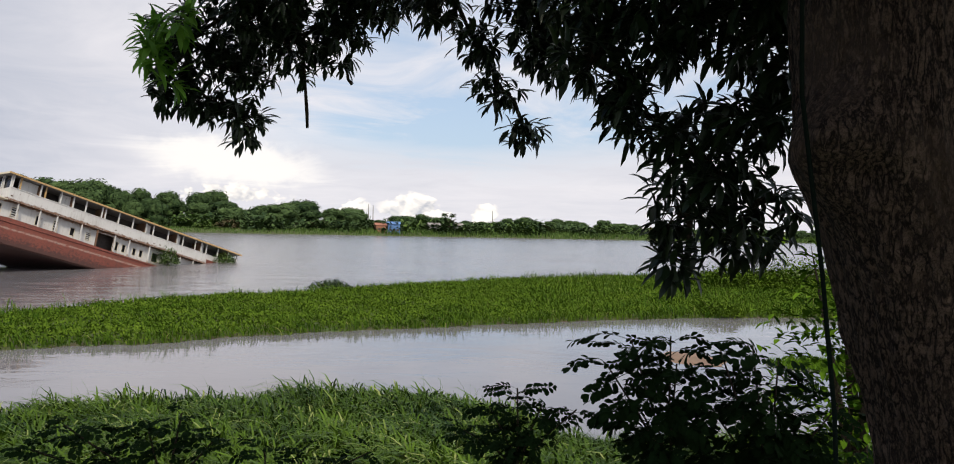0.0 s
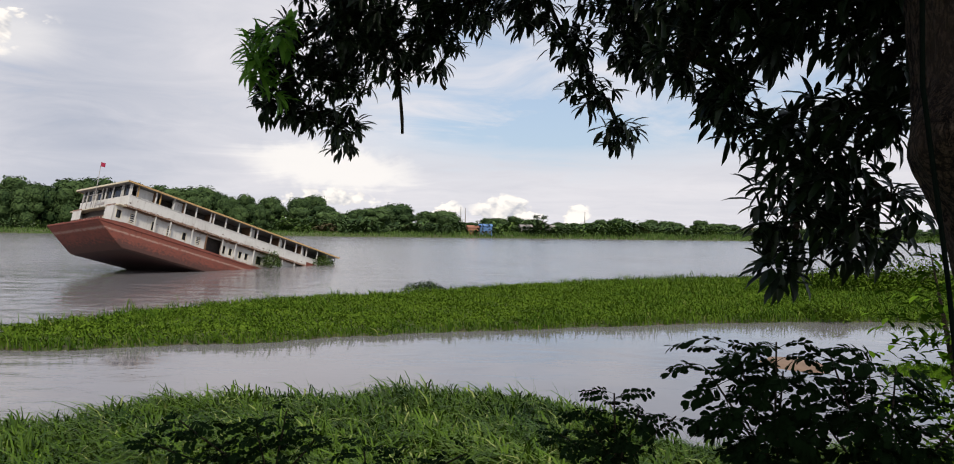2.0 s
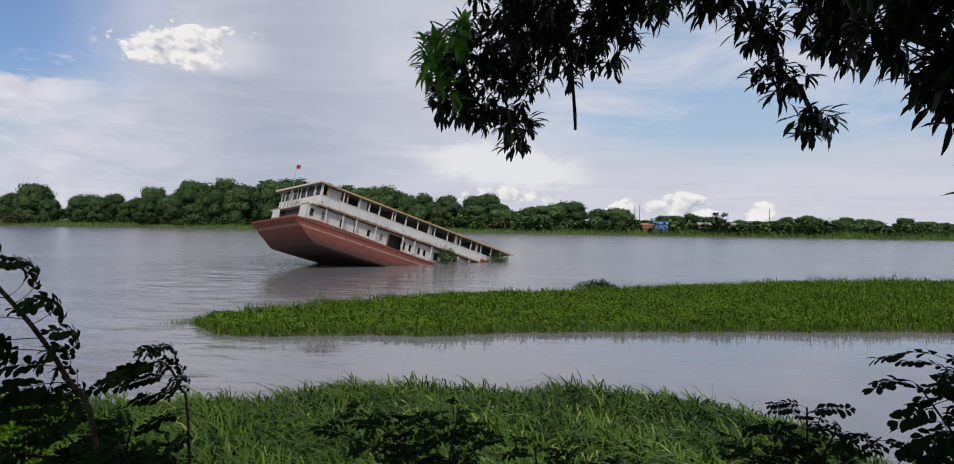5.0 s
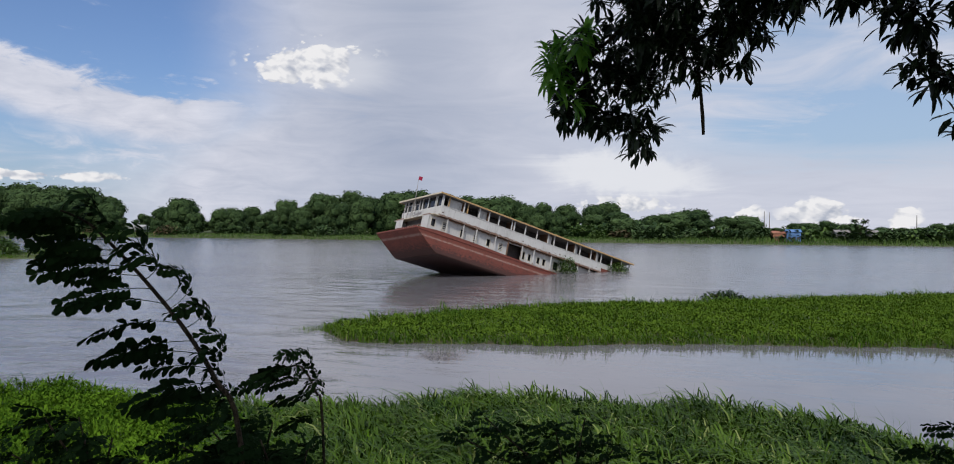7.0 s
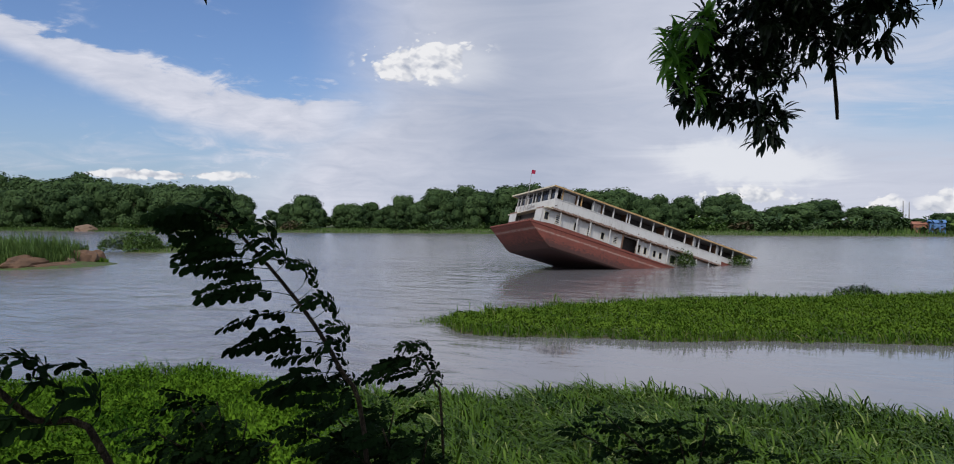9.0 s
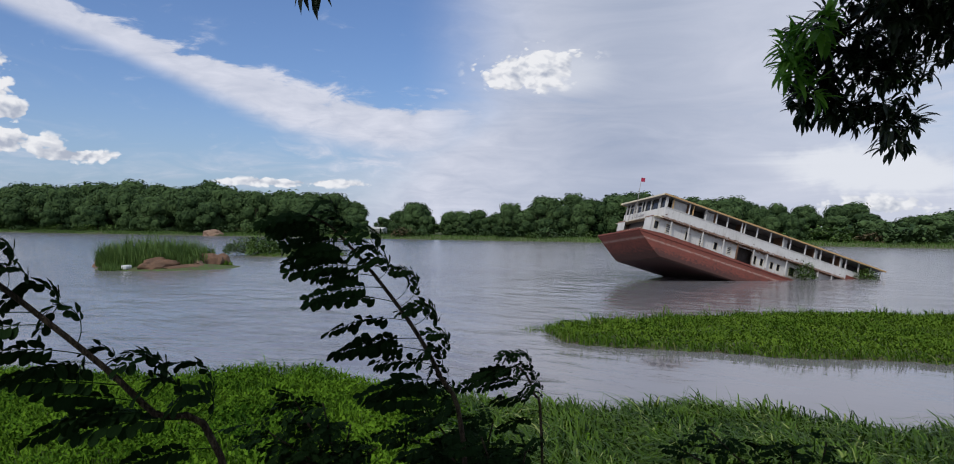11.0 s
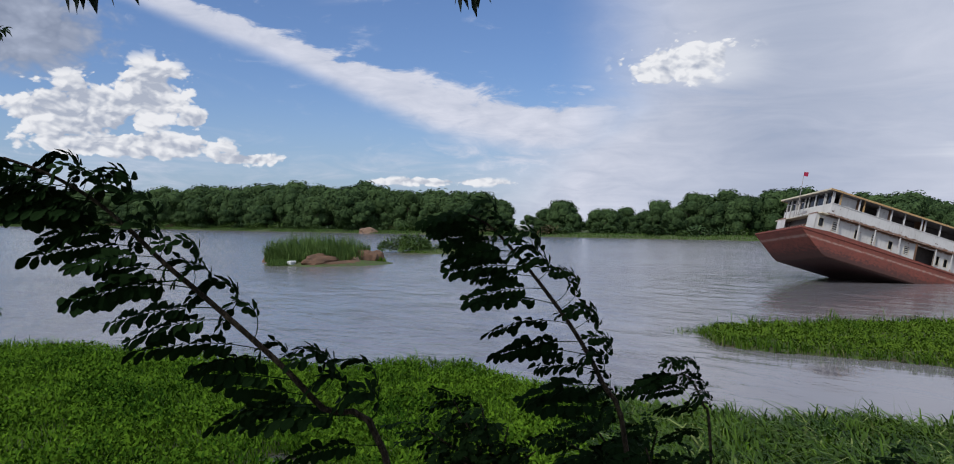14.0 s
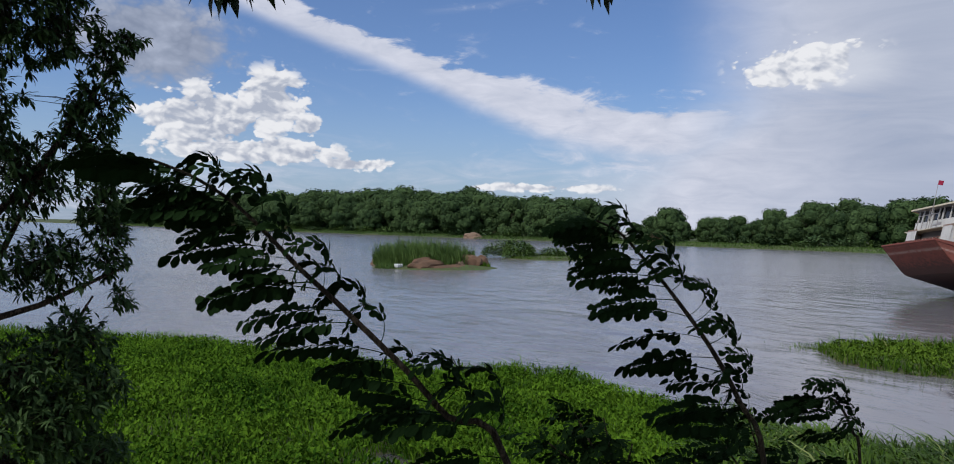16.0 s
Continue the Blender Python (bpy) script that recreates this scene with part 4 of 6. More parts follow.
def near_grass():
    rng = np.random.default_rng(21)
    wind = (-0.13, -0.04)
    # long tussock grass
    tufts = scatter(12500, (-36, 15.0), (50, 30.0), rng)
    s = shore_depth(tufts[:, 0], tufts[:, 1])
    az, r = polar(tufts[:, 0], tufts[:, 1])
    keep = (s > -0.4) & (rng.random(len(tufts)) < np.clip((49 - az) / 6, 0, 1))
    tufts, s = tufts[keep], s[keep]
    size = 1.0 + 0.32 * wander(tufts[:, 0], tufts[:, 1], 1.6, 5.0)
    size = size * rng.uniform(0.75, 1.25, len(tufts))
    n = 12
    off = rng.normal(0, 0.17, (len(tufts) * n, 2))
    xy = np.repeat(tufts, n, 0) + off
    h = np.repeat(size, n) * 1.55 * rng.uniform(0.55, 1.1, len(xy))
    turn = np.arctan2(off[:, 1], off[:, 0]) + rng.normal(0, 0.6, len(xy))
    v, f = straps(xy, land(xy[:, 0], xy[:, 1]) - 0.05, h, 0.080, rng, 4, (-0.6, -0.2), turn, (0.26, 0.52), (0.45, 1.0))
    stuff("tussock_grass", v, f, MAT["tussock"], "long drooping green tussock grass along the bank", "grass")
    # sparse seed stalks standing out of it
    pick = tufts[(s < 3.0) & (rng.random(len(tufts)) < 0.10)]
    xy = np.repeat(pick, 2, 0) + rng.normal(0, 0.2, (len(pick) * 2, 2))
    v, f = blades(xy, land(xy[:, 0], xy[:, 1]), np.full(len(xy), 1.6), 0.016, 0.6, rng, 3, wind)
    stuff("grass_stalks", v, f, MAT["reed"], "thin seed stalks above the tussock grass", "grass")
    # fine bright grass further along the bank
    pts = scatter(190000, (40, 15.0), (101, 53.0), rng)
    s = shore_depth(pts[:, 0], pts[:, 1])
    az, r = polar(pts[:, 0], pts[:, 1])
    clump = wander(pts[:, 0], pts[:, 1], 0.5, 1.0) * 0.5 + 0.5
    keep = (s > -0.3) & (rng.random(len(pts)) < np.clip((az - 42) / 6, 0, 1)) & (rng.random(len(pts)) < np.clip(26 / r, 0.3, 1) * (0.55 + 0.45 * clump))
    pts, r = pts[keep], r[keep]
    bare = (((pts - PUDDLE) / (1.0, 0.65)) ** 2).sum(1) > 1
    pts = pts[bare]
    tall = 0.70 + 0.20 * wander(pts[:, 0], pts[:, 1], 1.3, 2.0) + 0.16 * wander(pts[:, 0], pts[:, 1], 0.45)
    tall = tall + 0.35 * np.clip(2.0 - shore_depth(pts[:, 0], pts[:, 1]), 0, 1) * rng.random(len(pts))
    v, f = straps(pts, land(pts[:, 0], pts[:, 1]) - 0.04, tall * 1.15, 0.042, rng, 3, (-0.4, -0.2), None, (0.25, 0.65), (0.3, 0.9))
    stuff("meadow_grass", v, f, MAT["meadow"], "bright green soft grass covering the low bank", "grass")
    # broad weeds among it
    pts = scatter(230000, (34, 15.0), (98, 44.0), rng)
    s, (az, r) = shore_depth(pts[:, 0], pts[:, 1]), polar(pts[:, 0], pts[:, 1])
    want = np.clip(wander(pts[:, 0], pts[:, 1], 1.1, 8.0) * 0.8 + 0.55, 0.1, 1) * np.clip((az - 36) / 12, 0.1, 1) * np.clip(28 / r, 0.4, 1)
    pts = pts[(s > 0.3) & (rng.random(len(pts)) < want) & ((((pts - PUDDLE) / (1.0, 0.65)) ** 2).sum(1) > 1)]
    n = len(pts)
    lift = 0.42 + 0.16 * wander(pts[:, 0], pts[:, 1], 1.3, 2.0) + 0.12 * wander(pts[:, 0], pts[:, 1], 0.45)
    v, f = pads(np.column_stack([pts, land(pts[:, 0], pts[:, 1]) + lift + rng.uniform(-0.16, 0.12, n)]), 0.105, rng, 0.8)
    stuff("bank_weeds", v, f, MAT["meadow"], "leafy green weeds among the bank grass", "weeds")


near_grass()
rock_v = [(PUDDLE[0] + math.cos(a) * 1.05 * (1 + 0.2 * math.sin(3 * a)), PUDDLE[1] + math.sin(a) * 0.7 * (1 + 0.2 * math.cos(2 * a))) for a in np.linspace(0, 6.1, 26)]
verts = [(x, y, float(land(x, y)) + 0.03) for x, y in rock_v] + [(PUDDLE[0], PUDDLE[1], float(land(*PUDDLE)) + 0.04)]
puddle = raw("puddle", verts, [(k, (k + 1) % 26, 26) for k in range(26)], MAT["wet_mud"])
tagged(puddle, "small wet muddy puddle in the bank grass", "puddle", kind="structure")


# ---------------------------------------------------------------- floating meadow
def floating_meadow():
    rng = np.random.default_rng(31)
    pts = scatter(460000, (-34, 42.0), (41.5, 112.0), rng)
    i = isle_depth(pts[:, 0], pts[:, 1])
    _, r = polar(pts[:, 0], pts[:, 1])
    keep = (i > -0.15) & (rng.random(len(pts)) < np.clip(62 / r, 0.4, 1))
    pts, i = pts[keep], i[keep]
    n = len(pts)
    patch = wander(pts[:, 0], pts[:, 1], 2.6, 4.0)
    z = 0.14 + np.clip(i * 0.3, 0, 0.36) + 0.07 * wander(pts[:, 0], pts[:, 1], 0.5) + 0.12 * patch
    p = np.column_stack([pts, z + rng.uniform(-0.22, 0.08, n)])
    v, f = pads(p, 0.15, rng, 0.8)
    stuff("water_weed", v, f, MAT["float_leaf"], "low leafy floating plants on the grass island", "water plants")
    pts = scatter(230000, (-36, 42.0), (42.0, 116.0), rng)
    i = isle_depth(pts[:, 0], pts[:, 1])
    az, r = polar(pts[:, 0], pts[:, 1])
    rim = np.exp(-np.clip(i, 0, 99) / 1.3)
    back = np.clip((r - np.interp(az, ISLE_AZ, ISLE_FAR) + 9) / 9, 0, 1)
    tuft = np.clip(wander(pts[:, 0], pts[:, 1], 1.5, 6.0) * 1.5, 0, 1)
    right = np.clip((4 - az) / 12, 0, 1)
    want = 0.60 + 0.90 * rim + 0.50 * tuft + 0.35 * back + 0.4 * right
    keep = (i > -0.35) & (rng.random(len(pts)) < want)
    pts, i, back, right, tuft = pts[keep], i[keep], back[keep], right[keep], tuft[keep]
    h = 0.50 + 0.45 * tuft + 0.30 * back + 0.35 * right + 0.25 * rim[keep] + 0.2 * rng.random(len(pts))
    v, f = straps(pts, np.full(len(pts), 0.02), h * 1.15 * rng.uniform(0.7, 1.25, len(pts)), 0.065, rng, 3, (-0.5, -0.3), None, (0.2, 0.55), (0.3, 0.9))
    stuff("island_grass", v, f, MAT["float_blade"], "green water grass fringing the floating island", "grass")
    # stragglers off the tip
    tip = np.array([-32.9, 38.0]) + rng.normal(0, 1, (420, 2)) * (0.9, 0.9)
    v, f = blades(tip, np.full(len(tip), -0.05), np.full(len(tip), 0.35), 0.03, 0.8, rng, 2)
    stuff("tip_grass", v, f, MAT["float_blade"], "sparse grass stems standing in water off the island tip", "grass")
    # the small spit beyond the shrub, and a mud bar
    pts = np.array([18.3, 37.9]) + rng.uniform(-1, 1, (5200, 2)) * (3.2, 2.0)
    q = ((pts - (18.3, 37.9)) / (3.1, 1.9))
    pts = pts[(q ** 2).sum(1) < 1 + 0.2 * wander(pts[:, 0], pts[:, 1], 0.6)]
    v, f = blades(pts, np.full(len(pts), 0.0), np.full(len(pts), 0.32), 0.035, 0.7, rng, 2)
    stuff("spit_grass", v, f, MAT["meadow"], "short bright grass on a small spit", "grass")


floating_meadow()


def bush(name, x, y, z, w, h, mat, label, count=700, leaf=0.16, seed=0, category="bush", group=""):
    """A low rounded bush: stems and small leaves in an uneven mound."""
    rng = np.random.default_rng(seed)
    top = empty(name, pose(x, y, z), label, category, group)
    v, f = [], []
    for k in range(7):
        a = rng.uniform(0, 6.28)
        v2, f2 = tube([(0, 0, -0.1), (math.cos(a) * w * 0.2, math.sin(a) * w * 0.2, h * 0.4), (math.cos(a) * w * 0.38, math.sin(a) * w * 0.38, h * 0.75)],
                      [0.012 * h + 0.008, 0.009 * h + 0.005, 0.004], 4)
        f += [tuple(i + len(v) for i in q) for q in f2]
        v += v2
    tagged(raw("stems", v, f, MAT["twig"], top), kind="stuff")
    a, q, u = rng.uniform(0, 6.28, count), np.sqrt(rng.random(count)), rng.random(count)
    edge = (1 + 0.25 * np.sin(a * 3 + seed) + 0.15 * np.sin(a * 7))
    p = np.stack([np.cos(a) * q * w / 2 * edge, np.sin(a) * q * w / 2 * edge, h * (0.08 + 0.92 * u * np.sqrt(np.clip(1.05 - q ** 2, 0, 1))) * (0.8 + 0.3 * rng.random(count))], 1)
    d = np.column_stack([np.cos(a), np.sin(a), rng.uniform(-0.3, 0.9, count)]) + rng.normal(0, 0.5, (count, 3))
    vv, ff = leaf_mesh(p, d, np.tile([0.1, 0.1, 1.0], (count, 1)), np.full(count, leaf), np.full(count, leaf * 0.5), rng)
    raw("leaves", vv, ff, mat, top)
    return top


bush("marsh_bush", -13.6, 72.0, 0.1, 3.6, 1.0, MAT["far_leaf"], "dark leafy bush on the far edge of the island", 900, 0.28, 3)
bush("marsh_bush", 30.0, 84.0, 0.1, 9.0, 3.2, MAT["float_leaf"], "tall green thicket on the island", 2600, 0.4, 4)
bush("marsh_bush", 38.0, 88.0, 0.1, 10.0, 3.6, MAT["float_leaf"], "tall green thicket on the island", 2600, 0.4, 5)
bush("marsh_bush", 19.5, 58.6, 0.1, 4.0, 1.3, MAT["float_leaf"], "low green bush at the island's edge", 900, 0.28, 6)


bush("bank_shrub", 7.9, 14.7, 0.9, 3.3, 7.6, MAT["meadow"], "tall light green leafy shrub behind the trunk", 2600, 0.26, 12)


def reed_patch(name, x, y, ax, ay, n, h, wide, mat, label, seed, z=0.0, category="reeds"):
    rng = np.random.default_rng(seed)
    a, q = rng.uniform(0, 6.28, n), np.sqrt(rng.random(n))
    p = np.stack([x + np.cos(a) * q * ax, y + np.sin(a) * q * ay], 1)
    tall = h * (0.55 + 0.5 * np.sqrt(np.clip(1 - q ** 2, 0, 1))) * (1 + 0.15 * wander(p[:, 0], p[:, 1], 1.0, seed))
    v, f = straps(p, np.full(n, z), tall * rng.uniform(0.6, 1.15, n), wide, rng, 3, (-0.3, -0.5), None, (0.1, 0.4), (0.1, 0.55))
    return stuff(name, v, f, mat, label, category)


def boat_place(x, y, z):
    return boat_m @ Vector((x, y, z))


for k, (x, w, h, n) in enumerate(((-26.4, 3.4, 2.6, 800), (-37.3, 3.4, 1.5, 700))):
    q = boat_place(x, 5.5, 0)
    bush("boat_weed", q.x, q.y, -0.05, w, h, MAT["reed"], "olive green weeds caught against the sunken boat's side", n, 0.34, 60 + k, "water plants")


# ---------------------------------------------------------------- rocky islets
def rock(name, x, y, z, sx, sy, sz, seed, mat, label, turn=0.0, group=""):
    bm = bmesh.new()
    bmesh.ops.create_icosphere(bm, subdivisions=3, radius=1.0)
    for v in bm.verts:
        d = v.co.normalized()
        k = 1 + 0.28 * noise.noise(d * 1.4 + Vector((seed, 0, 0))) + 0.12 * noise.noise(d * 3.7 + Vector((0, seed, 0)))
        v.co = Vector((d.x * sx * k, d.y * sy * k, max(d.z, -0.4) * sz * k))
    ob = part(name, bm, mat)
    ob.matrix_world = pose(x, y, z, 0, 0, turn)
    return tagged(ob, label, "rock", group)


rock("mud_bank", 11.5, 38.9, -0.02, 1.5, 2.1, 0.16, 8.0, MAT["sand"], "low bare brown mud bank in the shallows", 10)
G = "rocks of the islet"
rock("boulder", -114.2, 44.0, 0.5, 1.9, 3.3, 1.3, 1.0, MAT["rock"], "reddish brown weathered river boulder", 20, G)
rock("boulder", -116.5, 53.0, 0.6, 1.8, 2.0, 1.9, 2.0, MAT["rock"], "upright brown river boulder beside reeds", -30, G)
rock("boulder", -117.5, 55.4, 0.4, 1.5, 1.5, 1.7, 3.0, MAT["rock"], "dark brown river boulder at the water", 10, G)
rock("boulder", -113.4, 48.0, 0.1, 1.6, 5.0, 0.6, 4.0, MAT["rock"], "flat brown rock shelf at the waterline", 14, G)
rock("boulder", -128.0, 42.0, 0.2, 2.2, 3.0, 1.2, 5.0, MAT["rock"], "dark low rock at the islet's end", 0, G)
rock("boulder", -115.0, 50.4, 0.4, 1.0, 1.2, 0.9, 6.0, MAT["sand"], "pale earth clod among reeds", 40, G)
bm = boxed((-0.45, -0.7, 0), (0.45, 0.7, 0.7), 0.15)
litter = part("litter_bag", bm, MAT["litter"])
litter.matrix_world = pose(-114.6, 39.5, 0.1, 0, 0, 25)
tagged(litter, "small white plastic bag lying at the islet's edge", "litter")
reed_patch("islet_reeds", -121.0, 46.5, 7.5, 9.0, 9500, 5.6, 0.11, MAT["reed"], "dense tall green reeds on the rocky islet", 71, 0.3)
reed_patch("islet_reeds", -116.3, 38.8, 2.4, 2.6, 900, 1.6, 0.10, MAT["reed"], "short reeds at the islet's end", 72)
reed_patch("islet_reeds", -117.2, 54.0, 2.6, 3.0, 1300, 1.5, 0.10, MAT["float_blade"], "low grass round the islet boulders", 73, 0.2)
bush("islet_bush", -157.0, 82.5, 0.2, 12.0, 4.2, MAT["reed"], "mound of tangled olive green reeds on a low islet", 2600, 0.75, 8)
bush("islet_bush", -154.0, 91.5, 0.1, 7.0, 2.5, MAT["reed"], "low green tangle on a low islet", 1300, 0.6, 9)
bush("islet_bush", -151.5, 98.5, 0.1, 6.0, 1.8, MAT["reed"], "low green tangle at the islet's tip", 900, 0.55, 10)
reed_patch("islet_reeds", -151.0, 90.0, 7.0, 11.0, 3600, 1.1, 0.14, MAT["float_blade"], "short grass on the low islet", 74, 0.1)


# ---------------------------------------------------------------- far bank: reeds, bushes, sheds
def bank_spot(az, back):
    """A place on the far bank: by azimuth, and metres behind the waterline."""
    a = radians(az)
    d = (BANK_D + back) / math.cos(a - radians(20))
    return -math.sin(a) * d, math.cos(a) * d


def far_bank_green():
    rng = np.random.default_rng(41)
    n = 42000
    s = rng.uniform(-430, 1100, n)
    back = rng.uniform(-1.5, 24, n)
    x = BANK_N[0] * (BANK_D + back) - math.cos(radians(20)) * s
    y = BANK_N[1] * (BANK_D + back) - math.sin(radians(20)) * s
    az, r = polar(x, y)
    f = bank_depth(x, y)
    keep = f > -0.5
    pts = np.stack([x, y], 1)[keep]
    az, f = az[keep], f[keep]
    tall = 1.3 + 1.9 * np.clip((18 - az) / 10, 0, 1) * np.clip(f / 6, 0.25, 1) + 0.5 * wander(pts[:, 0], pts[:, 1], 9.0)
    v, q = blades(pts, land(pts[:, 0], pts[:, 1]) - 0.1, np.maximum(tall, 0.4), 0.38, 0.45, rng, 2)
    stuff("far_reeds", v, q, MAT["reed"], "strip of green reeds and grass along the far bank", "reeds")
    plants = [("bank_bush", MAT["far_leaf"], "rounded green bush on the far bank"),
              ("bank_bush", MAT["reed"], "pale green bush on the far bank"),
              ("dry_bush", MAT["far_dry"], "dry brownish bush on the far bank")]
    made = []
    for k, (name, mat, label) in enumerate(plants):
        made.append(bush(name, 0, 0, -50, 8.0, 4.0, mat, label, 210, 1.4, 90 + k, "bush", "bushes on the far bank"))
    first = [True] * 3
    for k in range(295):
        sv = rng.uniform(-400, 900) if k < 175 else rng.uniform(-330, 40)
        bk = rng.uniform(15, 32)
        x = BANK_N[0] * (BANK_D + bk) - math.cos(radians(20)) * sv
        y = BANK_N[1] * (BANK_D + bk) - math.sin(radians(20)) * sv
        kind = 2 if rng.random() < 0.10 else (1 if rng.random() < 0.3 else 0)
        g = rng.uniform(0.6, 1.35) * (1.0 if k < 175 else 1.3)
        m = pose(x, y, float(land(x, y)) - 0.1, 0, 0, rng.uniform(0, 360)) @ Matrix.Diagonal((g * 1.3, g * 1.3, g * rng.uniform(0.8, 1.2), 1))
        ob = made[kind] if first[kind] else copy_thing(made[kind], m)
        first[kind] = False
        ob.matrix_basis = m


far_bank_green()


def shed(name, az, back, w, d, h, wall, roof, label):
    x, y = bank_spot(az, back)
    top = empty(name, pose(x, y, float(land(x, y)), 0, 0, 20), label, "building")
    body = part("wall", boxed((-w / 2, -d / 2, -0.3), (w / 2, d / 2, h)), wall, top)
    bm = bmesh.new()
    vs = [bm.verts.new(p) for p in ((-w / 2 - 0.4, -d / 2 - 0.4, h), (w / 2 + 0.4, -d / 2 - 0.4, h), (w / 2 + 0.4, d / 2 + 0.4, h), (-w / 2 - 0.4, d / 2 + 0.4, h),
                                    (-w / 2 - 0.4, 0, h + 1.2), (w / 2 + 0.4, 0, h + 1.2))]
    for q in ((0, 1, 5, 4), (2, 3, 4, 5), (0, 4, 3), (1, 2, 5), (3, 2, 1, 0)):
        bm.faces.new([vs[i] for i in q])
    part("roof", bm, roof, top)
    part("door", boxed((-0.6, -d / 2 - 0.04, 0), (0.6, -d / 2 - 0.003, 2.1)), MAT["inside"], body)
    for s in (-1, 1):
        part("window", boxed((s * w * 0.3 - 0.6, -d / 2 - 0.04, 1.0), (s * w * 0.3 + 0.6, -d / 2 - 0.003, 2.0)), MAT["inside"], body)


shed("shed", 6.15, 12, 6.0, 4.0, 4.4, MAT["shed_blue"], MAT["shed_blue"], "blue sheet-metal shed on the far bank")
shed("shed", 7.0, 14, 7.0, 5.0, 3.4, MAT["shed_clay"], MAT["shed_clay"], "reddish clay building on the far bank")
shed("shed", 3.1, 20, 6.0, 5.0, 4.0, MAT["shed_white"], MAT["steel"], "whitewashed building on the far bank")
shed("shed", 1.2, 20, 4.0, 4.0, 4.0, MAT["shed_white"], MAT["steel"], "whitewashed building on the far bank")
shed("shed", 53.4, 26, 9.0, 5.0, 3.6, MAT["shed_white"], MAT["shed_white"], "pale low building between the trees")
for az, h in ((8.05, 14.5), (7.7, 14.0), (-1.4, 13.0)):
    x, y = bank_spot(az, 70)
    z = float(land(x, y))
    v, f = tube([(x, y, z), (x, y, z + h * 0.6), (x, y, z + h)], [0.35, 0.25, 0.15], 6)
    mast = raw("radio_mast", v, f, MAT["steel"], None, "thin grey mast beyond the far bank trees")
    tagged(mast, "", "mast", "masts")
x, y = bank_spot(65.3, 4)
rock("earth_mound", x, y, 0.6, 6.5, 6.5, 3.2, 7.0, MAT["sand"], "pale bare earth mound on the far bank", 0)


def palm(az, back, h, seed):
    rng = np.random.default_rng(seed)
    x, y = bank_spot(az, back)
    top = empty("palm_tree", pose(x, y, float(land(x, y))), "slender fan palm standing above the far bank", "tree", "palms on the far bank")
    for s in (-1, 1):
        v, f = tube([(0, 0, -0.2), (s * 0.4, 0, h * 0.5), (s * 1.9, 0, h * 0.86)], [0.35, 0.3, 0.22], 6)
        raw("trunk", v, f, MAT["twig"], top)
        n = 60
        a = rng.uniform(0, 6.28, n)
        d = np.column_stack([np.cos(a), np.sin(a), rng.uniform(-0.5, 1.1, n)])
        p = np.tile([s * 1.9, 0, h * 0.86], (n, 1)) + d * 0.2
        v, f = leaf_mesh(p, d, np.tile([0.1, 0.1, 1.0], (n, 1)), np.full(n, 2.1), np.full(n, 0.55), rng)
        raw("fronds", v, f, MAT["far_leaf"], top)


palm(1.95, 20, 10.5, 1)


# ---------------------------------------------------------------- the mango tree overhead
def merge(parts):
    v, f, n = [], [], 0
    for a, b in parts:
        v.append(np.asarray(a)), f.append(np.asarray(b) + n)
        n += len(a)
    return np.concatenate(v), np.concatenate(f)


def whorls(centres, radii, density, length, width, rng, droop=0.22, each=9):
    """Rosettes of leaves at twig ends, filling round clumps: base points, directions, and the rosette heads."""
    heads, ways = [], []
    for c, r in zip(centres, radii):
        n = max(3, int(density * r * r))
        d = rng.normal(size=(n, 3))
        d /= np.linalg.norm(d, axis=1, keepdims=True)
        heads.append(np.asarray(c) + d * (r * (rng.uniform(0.1, 1.0, n) ** 0.5) * rng.uniform(0.8, 1.05, n))[:, None])
        ways.append(d + np.array([0, 0, -droop]))
    heads, ways = np.concatenate(heads), np.concatenate(ways)
    ways /= np.linalg.norm(ways, axis=1, keepdims=True)
    base = np.repeat(heads, each, 0)
    way = np.repeat(ways, each, 0) * 0.35 + rng.normal(0, 0.62, (len(base), 3))
    way[:, 2] -= droop * 0.6
    base = base + rng.normal(0, 0.018, base.shape)
    return base, way, heads, ways


def twigs(heads, ways, centres, r0, rng, length=0.2):
    parts = []
    cs = np.asarray(centres)
    for h, w in zip(heads, ways):
        c = cs[np.argmin(((cs - h) ** 2).sum(1))]
        mid = (h + c) / 2 + rng.normal(0, 0.02, 3) + (0, 0, 0.03)
        v, f = tube([tuple(c), tuple(mid), tuple(h)], [r0, r0 * 0.7, r0 * 0.45], 3)
        parts.append((np.array(v), np.array([q for q in f if len(q) == 4])))
    return merge(parts)


